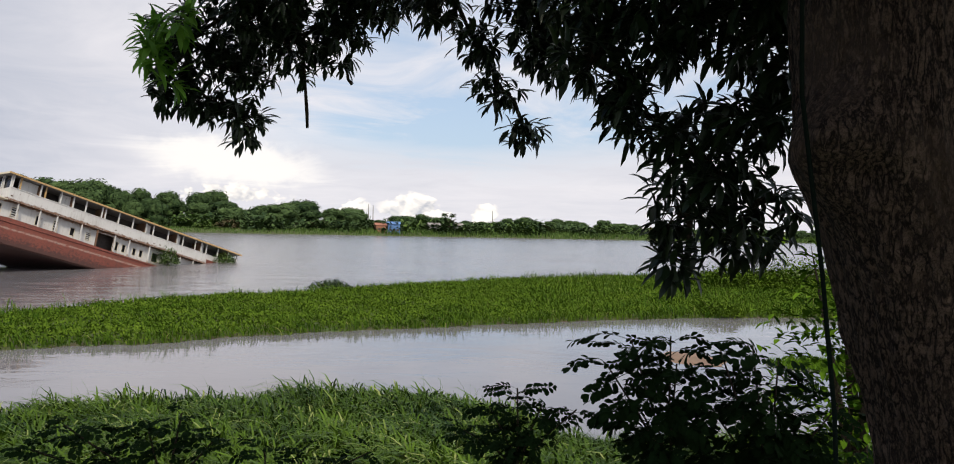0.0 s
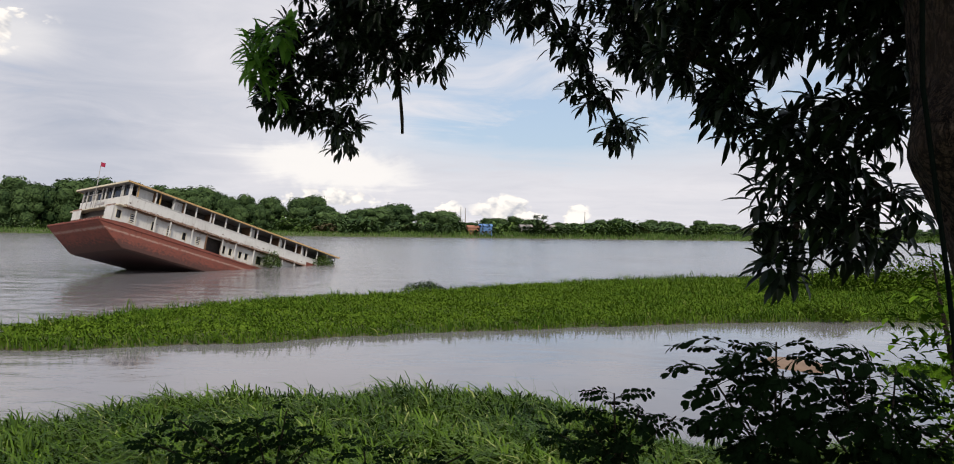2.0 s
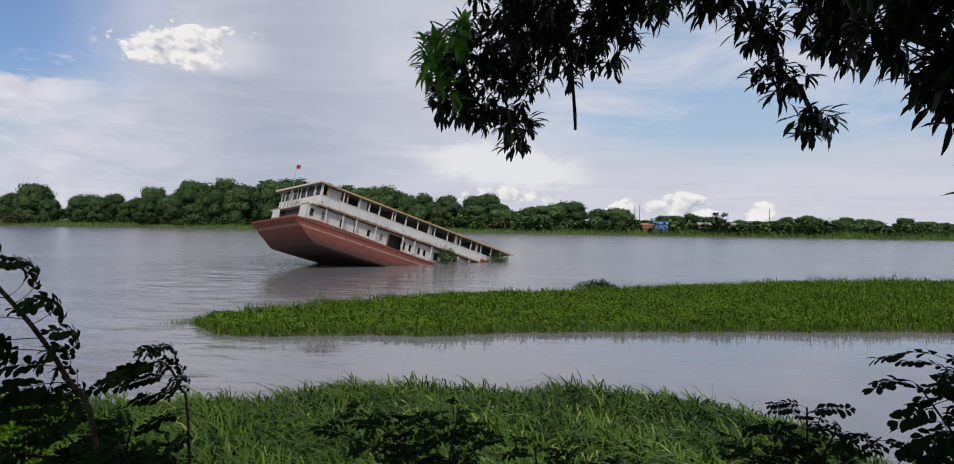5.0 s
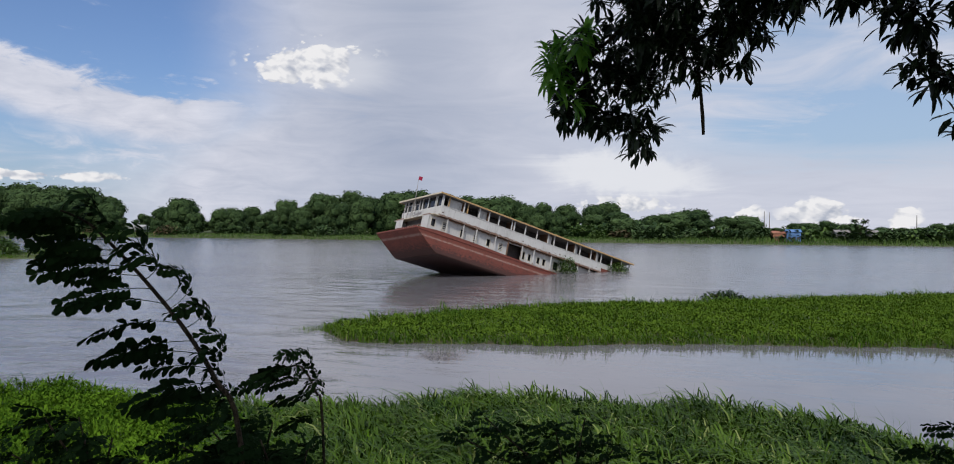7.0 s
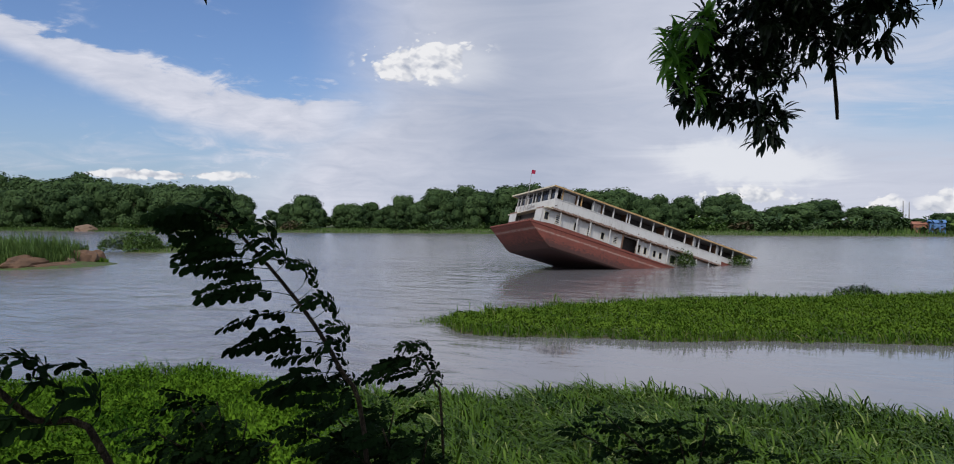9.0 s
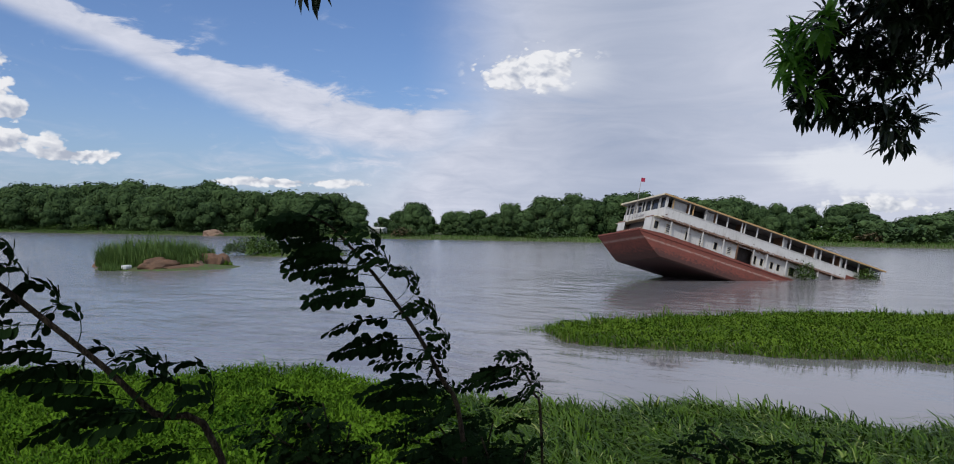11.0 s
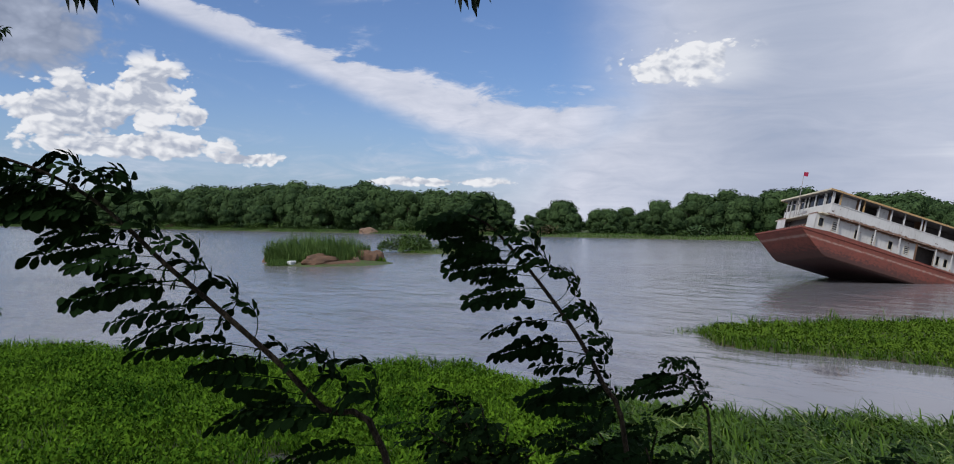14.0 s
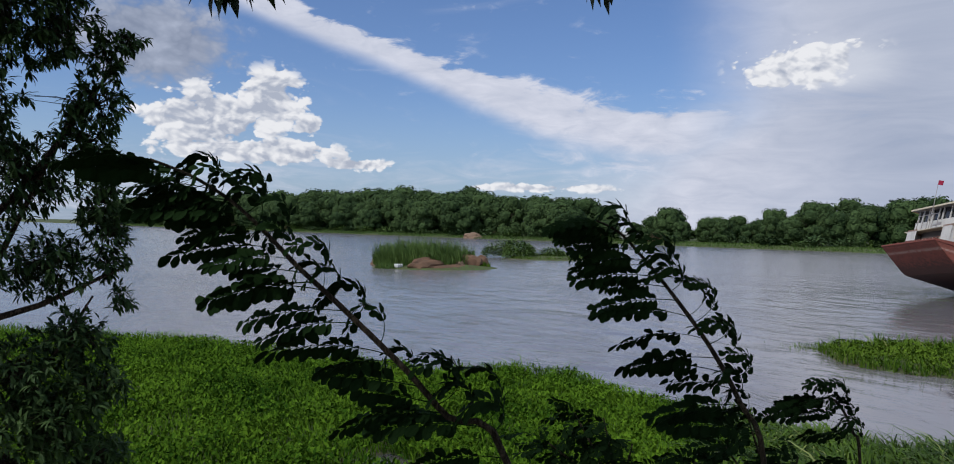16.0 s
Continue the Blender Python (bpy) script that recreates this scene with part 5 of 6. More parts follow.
def mango_tree():
    rng = np.random.default_rng(77)
    tree = empty("mango_tree", pose(1.86, 2.72, 4.6), "old mango tree with rough trunk and dark hanging leaves", "tree")
    shift = np.array(tree.matrix_world.translation)
    # trunk, with a burl on its side and furrowed bark
    axis = [(2.30, 2.86, 4.3), (2.16, 2.76, 5.0), (1.96, 2.70, 6.0), (1.77, 2.68, 6.6), (1.61, 2.68, 7.05), (1.55, 2.70, 7.6), (1.56, 2.76, 8.2), (1.62, 2.8, 8.8)]
    rad = [0.46, 0.40, 0.36, 0.345, 0.35, 0.34, 0.34, 0.33]
    ts = np.linspace(0, len(axis) - 1, 150)
    ax = np.stack([np.interp(ts, range(len(axis)), [a[i] for a in axis]) for i in range(3)], 1)
    rr = np.interp(ts, range(len(axis)), rad)
    sides = 120
    verts = []
    burl, knot, hollow = Vector((1.27, 2.52, 7.03)), Vector((1.29, 2.45, 7.12)), Vector((1.34, 2.42, 7.0))
    for p, r in zip(ax, rr):
        for k in range(sides):
            a = 2 * math.pi * k / sides
            d = Vector((math.cos(a), math.sin(a), 0))
            q = Vector(p) + d * r
            furrow = noise.noise(Vector((math.cos(a) * 9, math.sin(a) * 9, q.z * 3.2))) * 0.020 + noise.noise(Vector((math.cos(a) * 22, math.sin(a) * 22, q.z * 9))) * 0.011
            lump = noise.noise(Vector((math.cos(a) * 1.6, math.sin(a) * 1.6, q.z * 1.1))) * 0.025
            g = math.exp(-((q - burl).length / 0.20) ** 2) * 0.11 + math.exp(-((q - knot).length / 0.15) ** 2) * 0.10 - math.exp(-((q - hollow).length / 0.075) ** 2) * 0.10
            verts.append(tuple(q + d * (furrow + lump + g) - Vector(shift)))
    n = len(ax)
    idx = np.arange(n * sides).reshape(n, sides)
    quads = np.stack([idx[:-1], np.roll(idx, -1, 1)[:-1], np.roll(idx, -1, 1)[1:], idx[1:]], -1).reshape(-1, 4)
    raw("trunk", verts, quads, MAT["bark"], tree, "thick furrowed brown trunk with a burl", True)
    # limbs over the viewer's head, then boughs that hang into view
    limbs = [([(1.6, 2.8, 8.5), (1.2, 3.6, 9.0), (0.4, 4.6, 9.3), (-0.6, 5.3, 9.2), (-1.5, 5.6, 8.9)], 0.17),
             ([(1.6, 2.8, 8.4), (1.35, 3.3, 8.6), (1.0, 3.7, 8.5), (0.6, 4.6, 8.6)], 0.13),
             ([(1.6, 2.8, 8.6), (0.8, 1.8, 9.4), (-1.0, 1.0, 9.8), (-3.0, 0.6, 9.4)], 0.15),
             ([(1.6, 2.8, 8.6), (2.6, 2.4, 9.6), (3.6, 1.0, 10.0)], 0.15),
             ([(1.6, 2.8, 8.5), (1.9, 3.6, 8.9), (2.6, 5.0, 9.2)], 0.13)]
    for pts, r in limbs:
        v, f = tube([tuple(Vector(p) - Vector(shift)) for p in pts], [r * (1 - 0.75 * i / (len(pts) - 1)) for i in range(len(pts))], 10, 0.06)
        raw("limb", v, f, MAT["bark"], tree)
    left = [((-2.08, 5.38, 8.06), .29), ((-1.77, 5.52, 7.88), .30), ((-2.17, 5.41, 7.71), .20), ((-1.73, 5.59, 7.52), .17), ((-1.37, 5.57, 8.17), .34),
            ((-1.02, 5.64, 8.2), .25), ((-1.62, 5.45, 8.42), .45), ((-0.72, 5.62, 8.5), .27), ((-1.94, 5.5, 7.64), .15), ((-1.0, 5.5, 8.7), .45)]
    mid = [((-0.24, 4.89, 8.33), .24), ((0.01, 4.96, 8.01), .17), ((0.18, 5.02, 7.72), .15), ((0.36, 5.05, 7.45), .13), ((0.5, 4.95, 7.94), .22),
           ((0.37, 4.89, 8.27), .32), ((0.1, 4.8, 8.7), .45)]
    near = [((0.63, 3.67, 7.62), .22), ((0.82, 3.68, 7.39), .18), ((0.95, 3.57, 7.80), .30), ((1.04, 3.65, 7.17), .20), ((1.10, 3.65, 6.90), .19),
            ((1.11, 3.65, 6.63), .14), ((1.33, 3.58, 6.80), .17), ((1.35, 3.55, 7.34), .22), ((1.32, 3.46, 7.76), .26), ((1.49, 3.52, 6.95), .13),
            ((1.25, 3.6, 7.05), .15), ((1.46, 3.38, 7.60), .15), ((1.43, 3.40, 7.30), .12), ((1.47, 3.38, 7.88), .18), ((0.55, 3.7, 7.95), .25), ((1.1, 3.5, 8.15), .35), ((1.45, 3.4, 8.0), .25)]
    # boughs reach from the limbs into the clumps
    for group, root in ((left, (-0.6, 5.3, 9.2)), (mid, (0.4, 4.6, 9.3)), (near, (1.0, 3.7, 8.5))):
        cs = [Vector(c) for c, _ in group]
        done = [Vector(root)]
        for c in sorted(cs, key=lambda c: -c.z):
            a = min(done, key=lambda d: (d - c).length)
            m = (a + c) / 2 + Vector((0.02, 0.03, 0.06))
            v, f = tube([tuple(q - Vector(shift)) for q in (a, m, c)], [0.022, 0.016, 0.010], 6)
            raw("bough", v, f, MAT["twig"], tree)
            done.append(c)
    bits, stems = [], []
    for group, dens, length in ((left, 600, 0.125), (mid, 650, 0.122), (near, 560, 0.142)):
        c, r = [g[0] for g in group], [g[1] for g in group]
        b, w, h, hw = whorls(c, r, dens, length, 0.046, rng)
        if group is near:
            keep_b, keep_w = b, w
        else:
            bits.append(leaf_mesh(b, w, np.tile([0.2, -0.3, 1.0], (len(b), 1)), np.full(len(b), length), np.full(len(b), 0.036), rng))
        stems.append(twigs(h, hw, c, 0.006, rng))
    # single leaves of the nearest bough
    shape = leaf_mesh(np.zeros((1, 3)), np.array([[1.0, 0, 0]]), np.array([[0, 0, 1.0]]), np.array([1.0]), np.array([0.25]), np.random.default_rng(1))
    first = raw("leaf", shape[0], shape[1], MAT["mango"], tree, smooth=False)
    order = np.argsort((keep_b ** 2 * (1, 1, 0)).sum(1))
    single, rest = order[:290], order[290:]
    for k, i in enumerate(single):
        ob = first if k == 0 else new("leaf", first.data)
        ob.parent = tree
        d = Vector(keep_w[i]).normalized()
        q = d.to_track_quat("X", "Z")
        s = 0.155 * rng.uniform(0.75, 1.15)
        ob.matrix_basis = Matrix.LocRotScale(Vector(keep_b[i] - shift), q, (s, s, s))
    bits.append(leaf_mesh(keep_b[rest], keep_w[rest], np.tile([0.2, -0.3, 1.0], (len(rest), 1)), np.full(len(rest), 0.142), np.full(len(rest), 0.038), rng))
    # the rest of the crown, over the viewer and behind
    n = 420
    a, q = rng.uniform(0, 6.28, n), np.sqrt(rng.random(n)) * 4.6
    cs = np.stack([1.0 + np.cos(a) * q, 1.0 + np.sin(a) * q, 9.3 + rng.uniform(0, 2.2, n) - q * 0.05], 1)
    b, w, h, hw = whorls(cs, np.full(n, 0.45), 45, 0.22, 0.06, rng, each=6)
    bits.append(leaf_mesh(b, w, np.tile([0.2, -0.3, 1.0], (len(b), 1)), np.full(len(b), 0.28), np.full(len(b), 0.085), rng))
    v, f = merge(bits)
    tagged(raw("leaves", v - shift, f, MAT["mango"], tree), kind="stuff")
    v, f = merge(stems)
    tagged(raw("twigs", v - shift, f, MAT["twig"], tree), kind="stuff")
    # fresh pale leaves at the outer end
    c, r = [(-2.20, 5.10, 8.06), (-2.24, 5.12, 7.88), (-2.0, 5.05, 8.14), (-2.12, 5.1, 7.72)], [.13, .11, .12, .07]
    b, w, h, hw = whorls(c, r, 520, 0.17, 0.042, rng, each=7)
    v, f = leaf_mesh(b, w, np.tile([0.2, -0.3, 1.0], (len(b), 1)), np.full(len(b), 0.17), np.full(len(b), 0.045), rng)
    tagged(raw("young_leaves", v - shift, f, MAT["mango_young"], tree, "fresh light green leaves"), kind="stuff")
    # bare stalks hanging from the bough
    for pts in ([(-1.30, 5.62, 8.1), (-1.285, 5.66, 7.8), (-1.28, 5.70, 7.62), (-1.275, 5.71, 7.50)], [(-0.98, 5.66, 8.0), (-0.96, 5.67, 7.88), (-0.93, 5.68, 7.84)]):
        v, f = tube([tuple(Vector(p) - Vector(shift)) for p in pts], [0.010, 0.011, 0.014, 0.012][:len(pts)], 6, 0.2)
        raw("bare_stalk", v, f, MAT["twig"], tree)
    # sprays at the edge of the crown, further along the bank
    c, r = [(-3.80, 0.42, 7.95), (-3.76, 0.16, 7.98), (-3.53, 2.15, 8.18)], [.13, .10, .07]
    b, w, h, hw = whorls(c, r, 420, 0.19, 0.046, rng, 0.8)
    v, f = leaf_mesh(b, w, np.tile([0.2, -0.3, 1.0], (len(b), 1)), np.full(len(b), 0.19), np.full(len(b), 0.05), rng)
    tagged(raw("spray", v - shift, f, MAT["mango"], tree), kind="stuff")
    v, f = tube([tuple(Vector(p) - Vector(shift)) for p in ((-3.0, 0.6, 9.4), (-3.5, 0.5, 8.7), (-3.78, 0.4, 8.0))], [0.03, 0.02, 0.008], 6)
    raw("bough", v, f, MAT["twig"], tree)
    v, f = tube([tuple(Vector(p) - Vector(shift)) for p in ((-3.0, 0.6, 9.4), (-3.4, 1.5, 8.8), (-3.53, 2.12, 8.15))], [0.03, 0.02, 0.008], 6)
    raw("bough", v, f, MAT["twig"], tree)


mango_tree()

v, f = tube([(1.06, 2.33, 8.4), (1.08, 2.33, 7.54), (1.105, 2.37, 7.25), (1.16, 2.40, 6.96), (1.20, 2.39, 6.65), (1.215, 2.36, 6.4), (1.225, 2.33, 6.2), (1.23, 2.27, 5.6), (1.25, 2.2, 4.75)],
            [0.008] * 9, 8)
tagged(raw("hanging_hose", v, f, MAT["hose"], None, "dark green hose hanging down beside the trunk", True), "", "hose")


# ---------------------------------------------------------------- the tree along the bank
def side_tree():
    rng = np.random.default_rng(88)
    tree = empty("bank_side_tree", pose(-9.6, -2.4, 1.9), "dark narrow-leaved tree leaning over the bank", "tree")
    shift = np.array((-9.6, -2.4, 1.9))
    for pts, r in (([(-9.6, -2.4, 1.6), (-9.6, -2.2, 4.0), (-9.5, -1.9, 6.5), (-9.3, -1.6, 9.5)], 0.22),
                   ([(-9.6, -2.2, 4.4), (-9.3, -1.2, 6.3), (-9.2, -0.4, 8.2)], 0.045), ([(-9.6, -2.2, 3.4), (-9.2, -1.1, 4.6), (-9.2, -0.3, 6.0)], 0.035),
                   ([(-9.5, -1.9, 6.0), (-9.3, -0.9, 7.2), (-9.2, -0.1, 8.5)], 0.05), ([(-9.5, -2.0, 5.5), (-9.3, -0.8, 5.9), (-9.3, 0.0, 6.3)], 0.045)):
        v, f = tube([tuple(Vector(p) - Vector(shift)) for p in pts], [r * (1 - 0.7 * i / (len(pts) - 1)) for i in range(len(pts))], 8, 0.06)
        raw("trunk" if r > 0.2 else "limb", v, f, MAT["bark"], tree)
    clumps = [((-9.15, -0.62, 8.75), .36), ((-9.2, -0.22, 8.5), .28), ((-9.15, -0.02, 8.72), .16), ((-9.03, -1.16, 8.94), .7), ((-9.31, -0.95, 7.25), .45),
              ((-9.33, -0.40, 7.62), .36), ((-9.3, -0.25, 7.0), .32), ((-9.3, -0.18, 6.65), .26), ((-9.2, -0.30, 8.0), .34), ((-9.2, -0.25, 5.0), .34), ((-9.34, -0.16, 6.32), .20), ((-9.32, -0.68, 6.3), .40), ((-9.27, -0.45, 5.55), .36), ((-9.18, -0.85, 5.18), .5),
              ((-9.09, -0.62, 4.75), .40), ((-9.0, -1.1, 4.4), .6), ((-9.3, -1.6, 6.5), .75), ((-9.3, -1.7, 7.9), .8), ((-9.0, -0.9, 3.8), .6),
              ((-9.32, -0.05, 5.95), .14), ((-9.2, -0.2, 4.3), .35), ((-9.1, -2.0, 5.3), .8), ((-9.2, -1.6, 9.6), .9), ((-9.0, -0.5, 9.4), .4)]
    c, r = [q[0] for q in clumps], [q[1] for q in clumps]
    b, w, h, hw = whorls(c, [1.06 * q for q in r], 500, 0.12, 0.02, rng, 0.3, 10)
    v, f = leaf_mesh(b, w, np.tile([0.2, -0.3, 1.0], (len(b), 1)), np.full(len(b), 0.115), np.full(len(b), 0.034), rng)
    tagged(raw("leaves", v - shift, f, MAT["neem"], tree), kind="stuff")
    v, f = twigs(h, hw, c, 0.006, rng)
    tagged(raw("twigs", v - shift, f, MAT["twig"], tree), kind="stuff")


side_tree()


# ---------------------------------------------------------------- saplings with feathered leaves
def frond_mesh(seed, pairs, length, rise, fall, leaf=0.076, hook=0.9):
    """A feathered leaf that sets out at the angle rise, bends to the angle fall, and heads along +x: bare stalk, rib and paired blunt leaflets."""
    rng = np.random.default_rng(seed)
    steps = [0.0, 0.08, 0.16, 0.24] + [0.28 + 0.72 * k / (pairs - 1) for k in range(pairs)]
    verts, faces, ways, p = [], [], [], Vector((0, 0, 0))
    for k, t in enumerate(steps):
        a = radians(rise + (fall - rise) * min(1.0, t * 1.25) ** hook)
        way = Vector((math.cos(a), 0, math.sin(a)))
        if k:
            p = p + way * length * (t - steps[k - 1])
        w = 0.0034 * (1 - 0.7 * t)
        up = Vector((-way.z, 0, way.x))
        verts += [tuple(p + Vector((0, -w, 0))), tuple(p + up * w), tuple(p + Vector((0, w, 0)))]
        ways.append((way, up))
    for k in range(len(steps) - 1):
        a, b = 3 * k, 3 * k + 3
        faces += [(a, a + 1, b + 1, b), (a + 1, a + 2, b + 2, b + 1), (a + 2, a, b, b + 2)]
    for k in range(pairs):
        t = steps[k + 4]
        way, up0 = ways[k + 4]
        for s in (-1, 1):
            L = leaf * rng.uniform(0.8, 1.15) * (1 - 0.35 * abs(t - 0.65))
            Wd = L * rng.uniform(0.56, 0.68)
            a = radians(rng.uniform(42, 68)) if k < pairs - 1 else radians(rng.uniform(8, 30))
            d = (way * math.cos(a) + Vector((0, s * math.sin(a), 0)) + up0 * rng.uniform(-0.75, 0.25)).normalized()
            side = d.cross(up0).normalized()
            up = side.cross(d)
            root = 3 * (k + 4) + (0 if s < 0 else 2)
            q = Vector(verts[root])
            n = len(verts)
            verts += [tuple(c) for c in (q + d * L * 0.35 + side * Wd * 0.40 + up * 0.004, q + d * L * 0.72 + side * Wd * 0.50 + up * 0.005, q + d * L * 0.95 + side * Wd * 0.22,
                                         q + d * L * 0.95 - side * Wd * 0.22, q + d * L * 0.72 - side * Wd * 0.50 + up * 0.005, q + d * L * 0.35 - side * Wd * 0.40 + up * 0.004, q + d * L)]
            faces += [(root, n, n + 1, n + 2, n + 6), (root, n + 6, n + 3, n + 4, n + 5)]
    me = bpy.data.meshes.new("frond")
    me.from_pydata(verts, [], faces)
    # leaflet colour already carries the dark of a backlit silhouette
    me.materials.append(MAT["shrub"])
    return me


# leaves streaming down the wind, leaves whipped back over their stalks, and leaves at rest
LEE = [frond_mesh(s, p, ln, a, b) for s, p, ln, a, b in ((1, 13, 0.44, 12, -10), (2, 14, 0.48, 20, -14), (3, 12, 0.40, 4, -4), (4, 13, 0.45, 22, -22))]
BACK = [frond_mesh(s, p, ln, a, b, 0.070, 1.5) for s, p, ln, a, b in ((5, 12, 0.42, 158, -20), (6, 11, 0.36, 135, -45), (7, 12, 0.46, 150, 0), (17, 10, 0.38, 120, -70))]
REST = [frond_mesh(s, p, ln, a, b, 0.075) for s, p, ln, a, b in ((8, 8, 0.34, 35, -30), (9, 9, 0.38, 28, -20), (10, 7, 0.30, 40, -45))]


def stem_curve(rows, base):
    """A smooth run of points through the rows, counted from base."""
    pts = [Vector(p) - base for p in rows]
    pts[0].z = min(pts[0].z, -0.05)
    fine = []
    for a, b, c, d in zip([pts[0]] + pts[:-2], pts[:-1], pts[1:], pts[2:] + [pts[-1]]):
        for k in range(4):
            t = k / 4
            fine.append(0.5 * ((2 * b) + (c - a) * t + (2 * a - 5 * b + 4 * c - d) * t * t + (3 * b - a - 3 * c + d) * t ** 3))
    return fine + [pts[-1]]


def frond_on(top, p, d, mesh, roll, s):
    ob = new("frond", mesh)
    ob.parent = top
    q = d.normalized().to_track_quat("X", "Z") @ Euler((roll, 0, 0)).to_quaternion()
    ob.matrix_basis = Matrix.LocRotScale(p, q, (s, s, s))


def sapling(stem, low, lee, back, crest, wind, label, seed, size=1.0, thick=0.014):
    """One bent stem from the ground up. Above the height low it carries leaves blown to leeward, some whipped back, and a dense crest."""
    rng = np.random.default_rng(seed)
    base = Vector(stem[0])
    base.z = float(land(base.x, base.y))
    top = empty("sapling", Matrix.Translation(base), label, "shrub", "windblown saplings")
    fine = stem_curve(stem, base)
    n = len(fine)
    v, f = tube([tuple(p) for p in fine], [thick * (1 - 0.8 * i / n) + 0.002 for i in range(n)], 6)
    raw("stem", v, f, MAT["twig"], top)
    first = next(i for i, p in enumerate(fine) if p.z + base.z > low)

    def spot(t):
        q = first + t * (n - 1 - first)
        i = min(int(q), n - 2)
        return fine[i].lerp(fine[i + 1], q - i)

    for k in range(lee):
        t = (k + rng.uniform(0.0, 0.7)) / lee * 0.95
        d = Vector(wind) + Vector((rng.normal(0, 0.22), rng.normal(0, 0.16), rng.uniform(-0.16, 0.12)))
        frond_on(top, spot(t), d, LEE[int(rng.integers(len(LEE)))], rng.choice((-1, 1)) * rng.uniform(0.45, 1.15), size * rng.uniform(0.8, 1.12) * (1.08 - 0.25 * t))
    for k in range(back):
        t = (k + rng.uniform(0.1, 0.7)) / back * 0.85
        d = Vector(wind) + Vector((rng.normal(0, 0.3), rng.normal(0, 0.25), rng.uniform(-0.1, 0.1)))
        frond_on(top, spot(t), d, BACK[int(rng.integers(len(BACK)))], rng.choice((-1, 1)) * rng.uniform(0.1, 0.7), size * rng.uniform(0.75, 1.1))
    for k in range(crest):
        t = 0.62 + 0.38 * k / max(1, crest - 1)
        d = Vector(wind) + Vector((rng.normal(0, 0.3), rng.normal(0, 0.2), rng.uniform(-0.45, 0.15)))
        frond_on(top, spot(t), d, LEE[int(rng.integers(len(LEE)))], rng.uniform(-1.2, 1.2), size * rng.uniform(0.48, 0.75))
    return top


def shrub(stems, per, wind, label, seed, spread=0.9, size=1.0, start=0.35):
    """Several stems from one foot, with feathered leaves all round."""
    rng = np.random.default_rng(seed)
    base = Vector(stems[0][0])
    base.z = float(land(base.x, base.y))
    top = empty("shrub", Matrix.Translation(base), label, "shrub", "low shrubs on the slope")
    for rows in stems:
        fine = stem_curve(rows, base)
        n = len(fine)
        v, f = tube([tuple(p) for p in fine], [0.010 * (1 - 0.8 * i / n) + 0.002 for i in range(n)], 6)
        raw("stem", v, f, MAT["twig"], top)
        for k in range(per):
            t = start + (1 - start) * ((k + rng.uniform(0, 0.8)) / per) ** 0.8
            i = min(int(t * (n - 1)), n - 2)
            a = k * 2.4 + rng.uniform(-0.5, 0.5)
            d = Vector((math.cos(a), math.sin(a), rng.uniform(-0.2, 0.4))) * spread + Vector(wind)
            frond_on(top, fine[i].lerp(fine[i + 1], t * (n - 1) - i), d, REST[int(rng.integers(len(REST)))], rng.uniform(-1.0, 1.0), size * rng.uniform(0.75, 1.15))
    return top


BLOW = (-0.42, -0.95, 0.02)
sapling([(-3.00, 2.95, 4.0), (-3.05, 2.86, 5.63), (-3.13, 2.76, 5.98), (-3.22, 2.64, 6.25), (-3.34, 2.50, 6.50), (-3.43, 2.38, 6.68), (-3.49, 2.28, 6.80), (-3.54, 2.17, 6.86)],
        5.65, 18, 15, 9, BLOW, "dark windblown sapling with feathered leaves", 1, 0.92)
sapling([(-3.16, 1.90, 4.00), (-3.38, 1.62, 5.72), (-3.47, 1.35, 5.95), (-3.54, 1.17, 6.16), (-3.62, 0.87, 6.46), (-3.66, 0.70, 6.62), (-3.69, 0.56, 6.77), (-3.72, 0.42, 6.90), (-3.74, 0.26, 7.00), (-3.74, 0.10, 7.06)],
        5.60, 24, 19, 12, BLOW, "tall windblown sapling with feathered leaves, bent over", 2, 1.0, 0.017)
sapling([(-2.92, 3.45, 4.0), (-2.95, 3.40, 5.60), (-2.97, 3.36, 5.82), (-3.02, 3.31, 5.96), (-3.07, 3.26, 5.98), (-3.14, 3.18, 5.94)], 5.15, 12, 11, 6, (-0.5, -0.75, -0.15),
        "small sapling with feathered leaves, its tip bent over", 3, 0.62, 0.008)
shrub([[(1.6, 4.2, 3.8), (1.3, 4.45, 5.2), p] for p in ((1.05, 4.64, 6.08), (1.28, 4.56, 6.12), (0.90, 4.66, 5.92), (1.32, 4.55, 5.95), (1.08, 4.62, 5.70), (1.2, 4.5, 5.5))]
      + [[(1.7, 4.2, 3.8), (1.8, 4.3, 5.1), p] for p in ((1.56, 4.47, 6.06), (1.74, 4.42, 6.10), (1.88, 4.37, 6.02), (1.80, 4.40, 5.78), (2.20, 4.25, 5.80), (1.52, 4.49, 5.70), (1.9, 4.35, 5.45), (1.5, 4.4, 5.4), (2.2, 4.2, 5.4), (1.7, 4.3, 5.25))],
      18, (-0.2, -0.2, 0.0), "dense dark shrub with rounded feathered leaves", 4, 1.0, 0.92, 0.5)
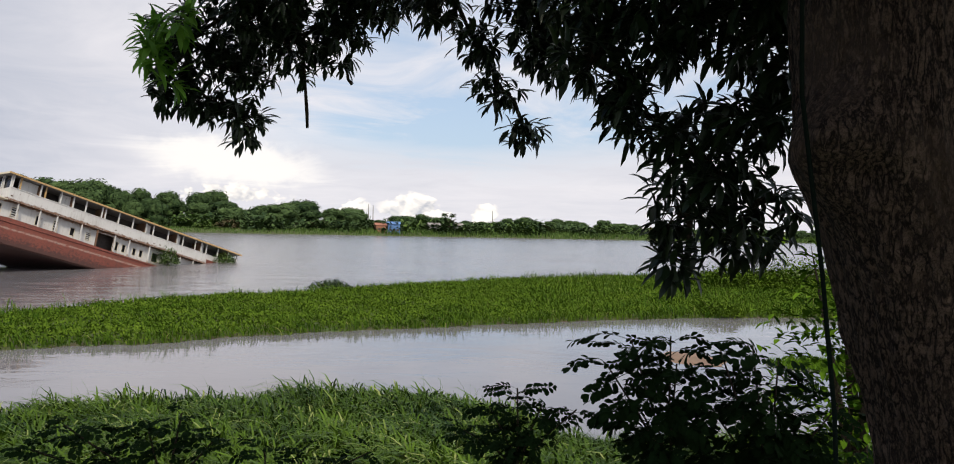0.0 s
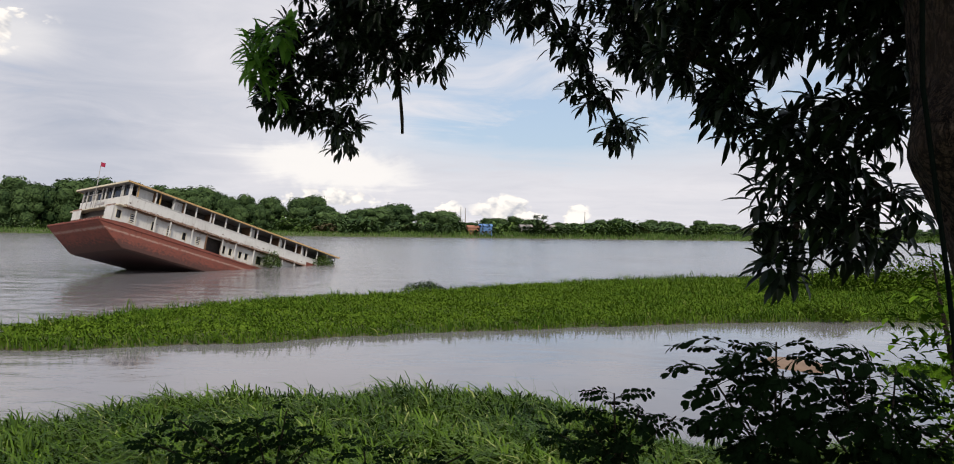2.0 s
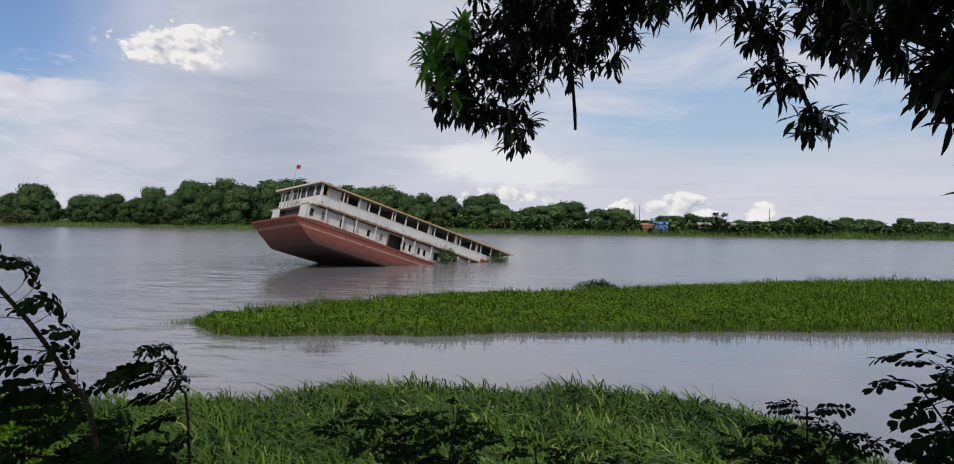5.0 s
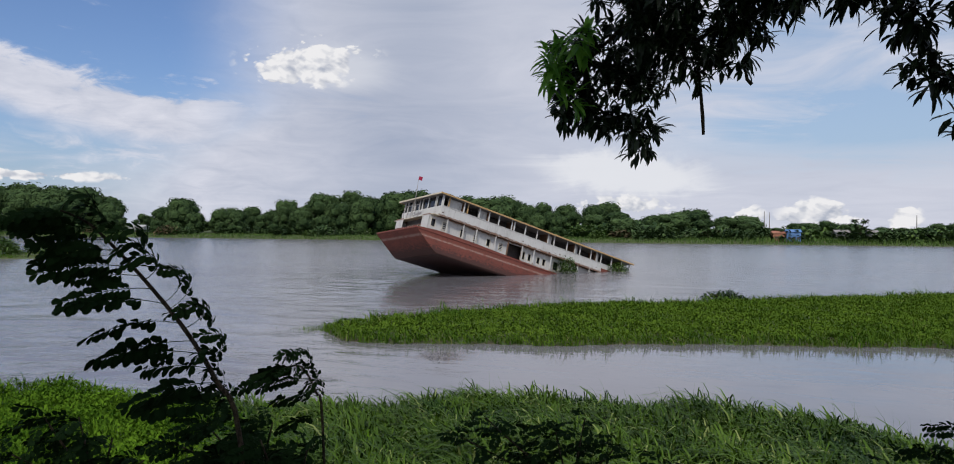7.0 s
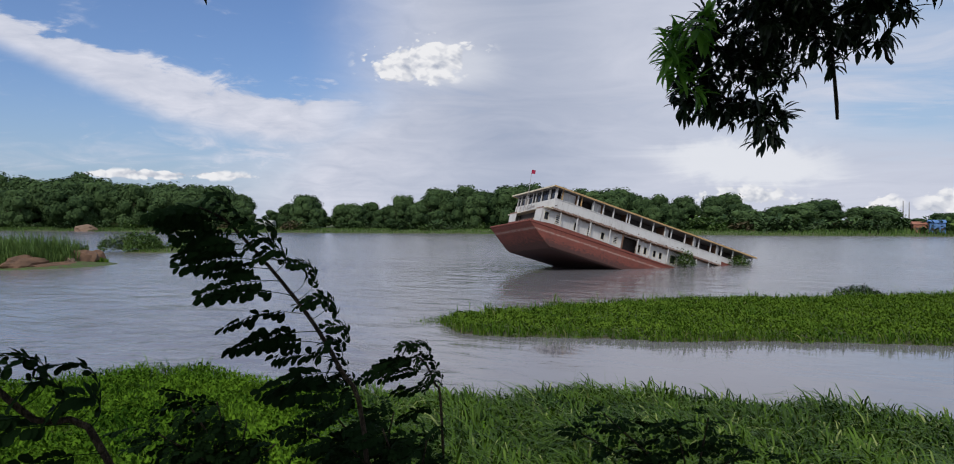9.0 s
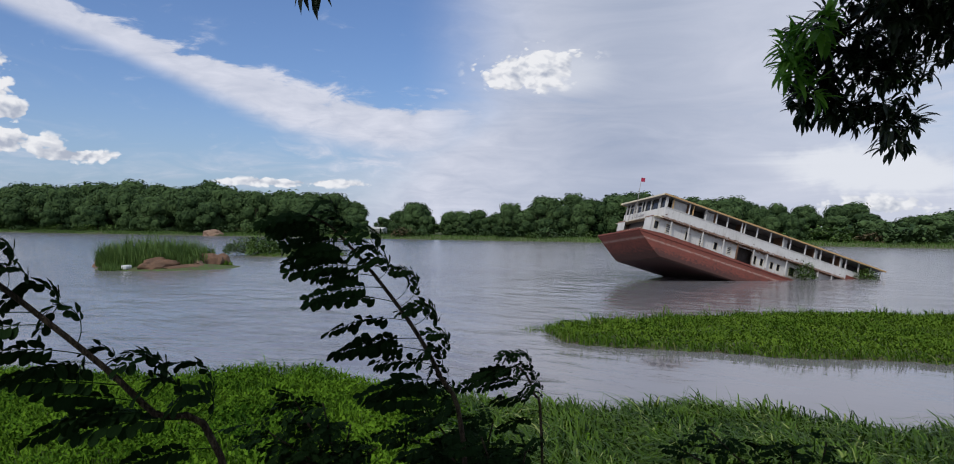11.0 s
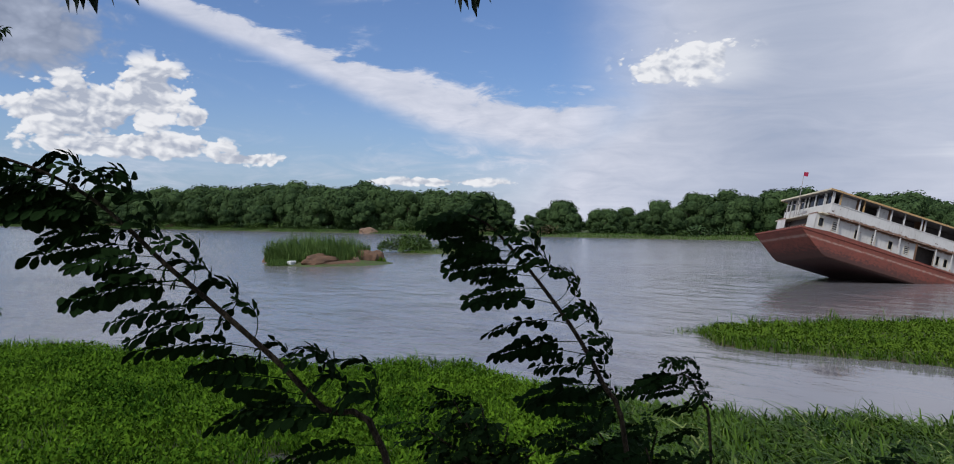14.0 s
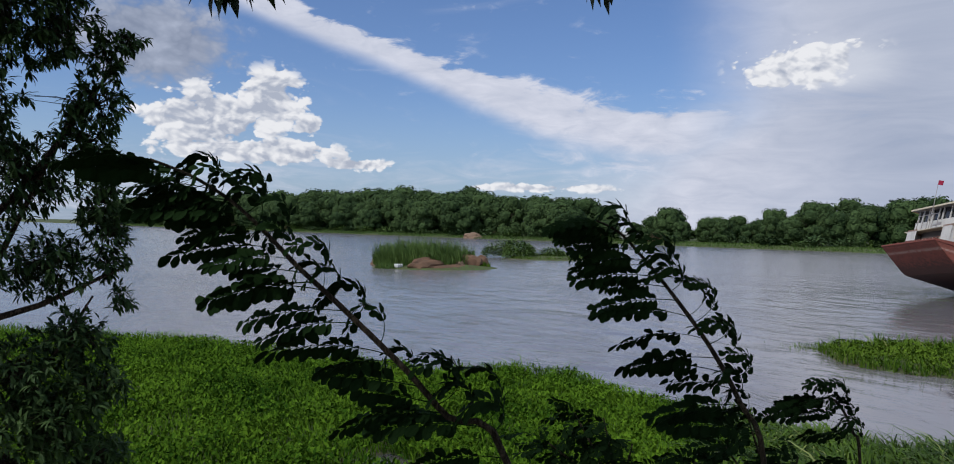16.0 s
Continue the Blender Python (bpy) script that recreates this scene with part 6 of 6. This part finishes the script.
shrub([[(0.4, 4.7, 3.7), (0.36, 4.72, 5.1), p] for p in ((0.34, 4.71, 5.74), (0.50, 4.70, 5.64), (0.16, 4.71, 5.62), (0.0, 4.72, 5.46), (0.72, 4.67, 5.62), (0.3, 4.6, 5.4))],
      15, (-0.15, -0.15, 0.1), "low dark shrub on the slope above the grass", 5, 0.9, 0.62, 0.5)
shrub([[(-3.6, 2.7, 3.8), (-3.9, 2.65, 5.1), p] for p in ((-4.15, 2.46, 5.72), (-4.05, 2.60, 5.70), (-3.95, 2.74, 5.56), (-4.2, 2.3, 5.55), (-3.75, 2.8, 5.45), (-4.0, 2.4, 5.4))],
      16, (-0.35, -0.6, 0.0), "low leafy shrub on the slope beside a sapling", 6, 0.7, 0.72, 0.5)
shrub([[(-3.2, 3.3, 3.8), (-3.3, 3.25, 5.1), p] for p in ((-3.50, 3.18, 5.80), (-3.6, 3.1, 5.62), (-3.25, 3.3, 5.62), (-3.75, 3.0, 5.5), (-3.0, 3.4, 5.5), (-3.4, 3.1, 5.45))],
      16, (-0.35, -0.6, 0.0), "leafy shrub at the foot of the saplings", 7, 0.7, 0.72, 0.5)
shrub([[(-1.7, 4.2, 3.8), (-1.75, 4.3, 5.0), p] for p in ((-1.68, 4.36, 5.62), (-1.85, 4.30, 5.52), (-1.5, 4.4, 5.45), (-2.25, 4.12, 5.60), (-2.4, 4.05, 5.48), (-2.0, 4.2, 5.4))],
      15, (-0.25, -0.2, 0.1), "low leafy shrub on the slope", 8, 0.9, 0.66, 0.5)
shrub([[(-1.2, 4.5, 3.8), (-1.2, 4.55, 4.9), p] for p in ((-1.24, 4.56, 5.34), (-1.0, 4.6, 5.28), (-0.6, 4.65, 5.32), (-0.8, 4.6, 5.25))],
      15, (-0.25, -0.2, 0.1), "low leafy shrub on the slope", 9, 0.9, 0.62, 0.5)
shrub([[(-2.9, 3.1, 3.8), (-2.9, 3.1, 5.0), p] for p in ((-2.85, 3.15, 5.55), (-3.05, 3.0, 5.62), (-3.2, 2.9, 5.5), (-2.7, 3.3, 5.4), (-3.0, 3.0, 5.4))],
      16, (-0.35, -0.6, 0.0), "leafy shrub crowded against a sapling's stem", 10, 0.7, 0.7, 0.5)
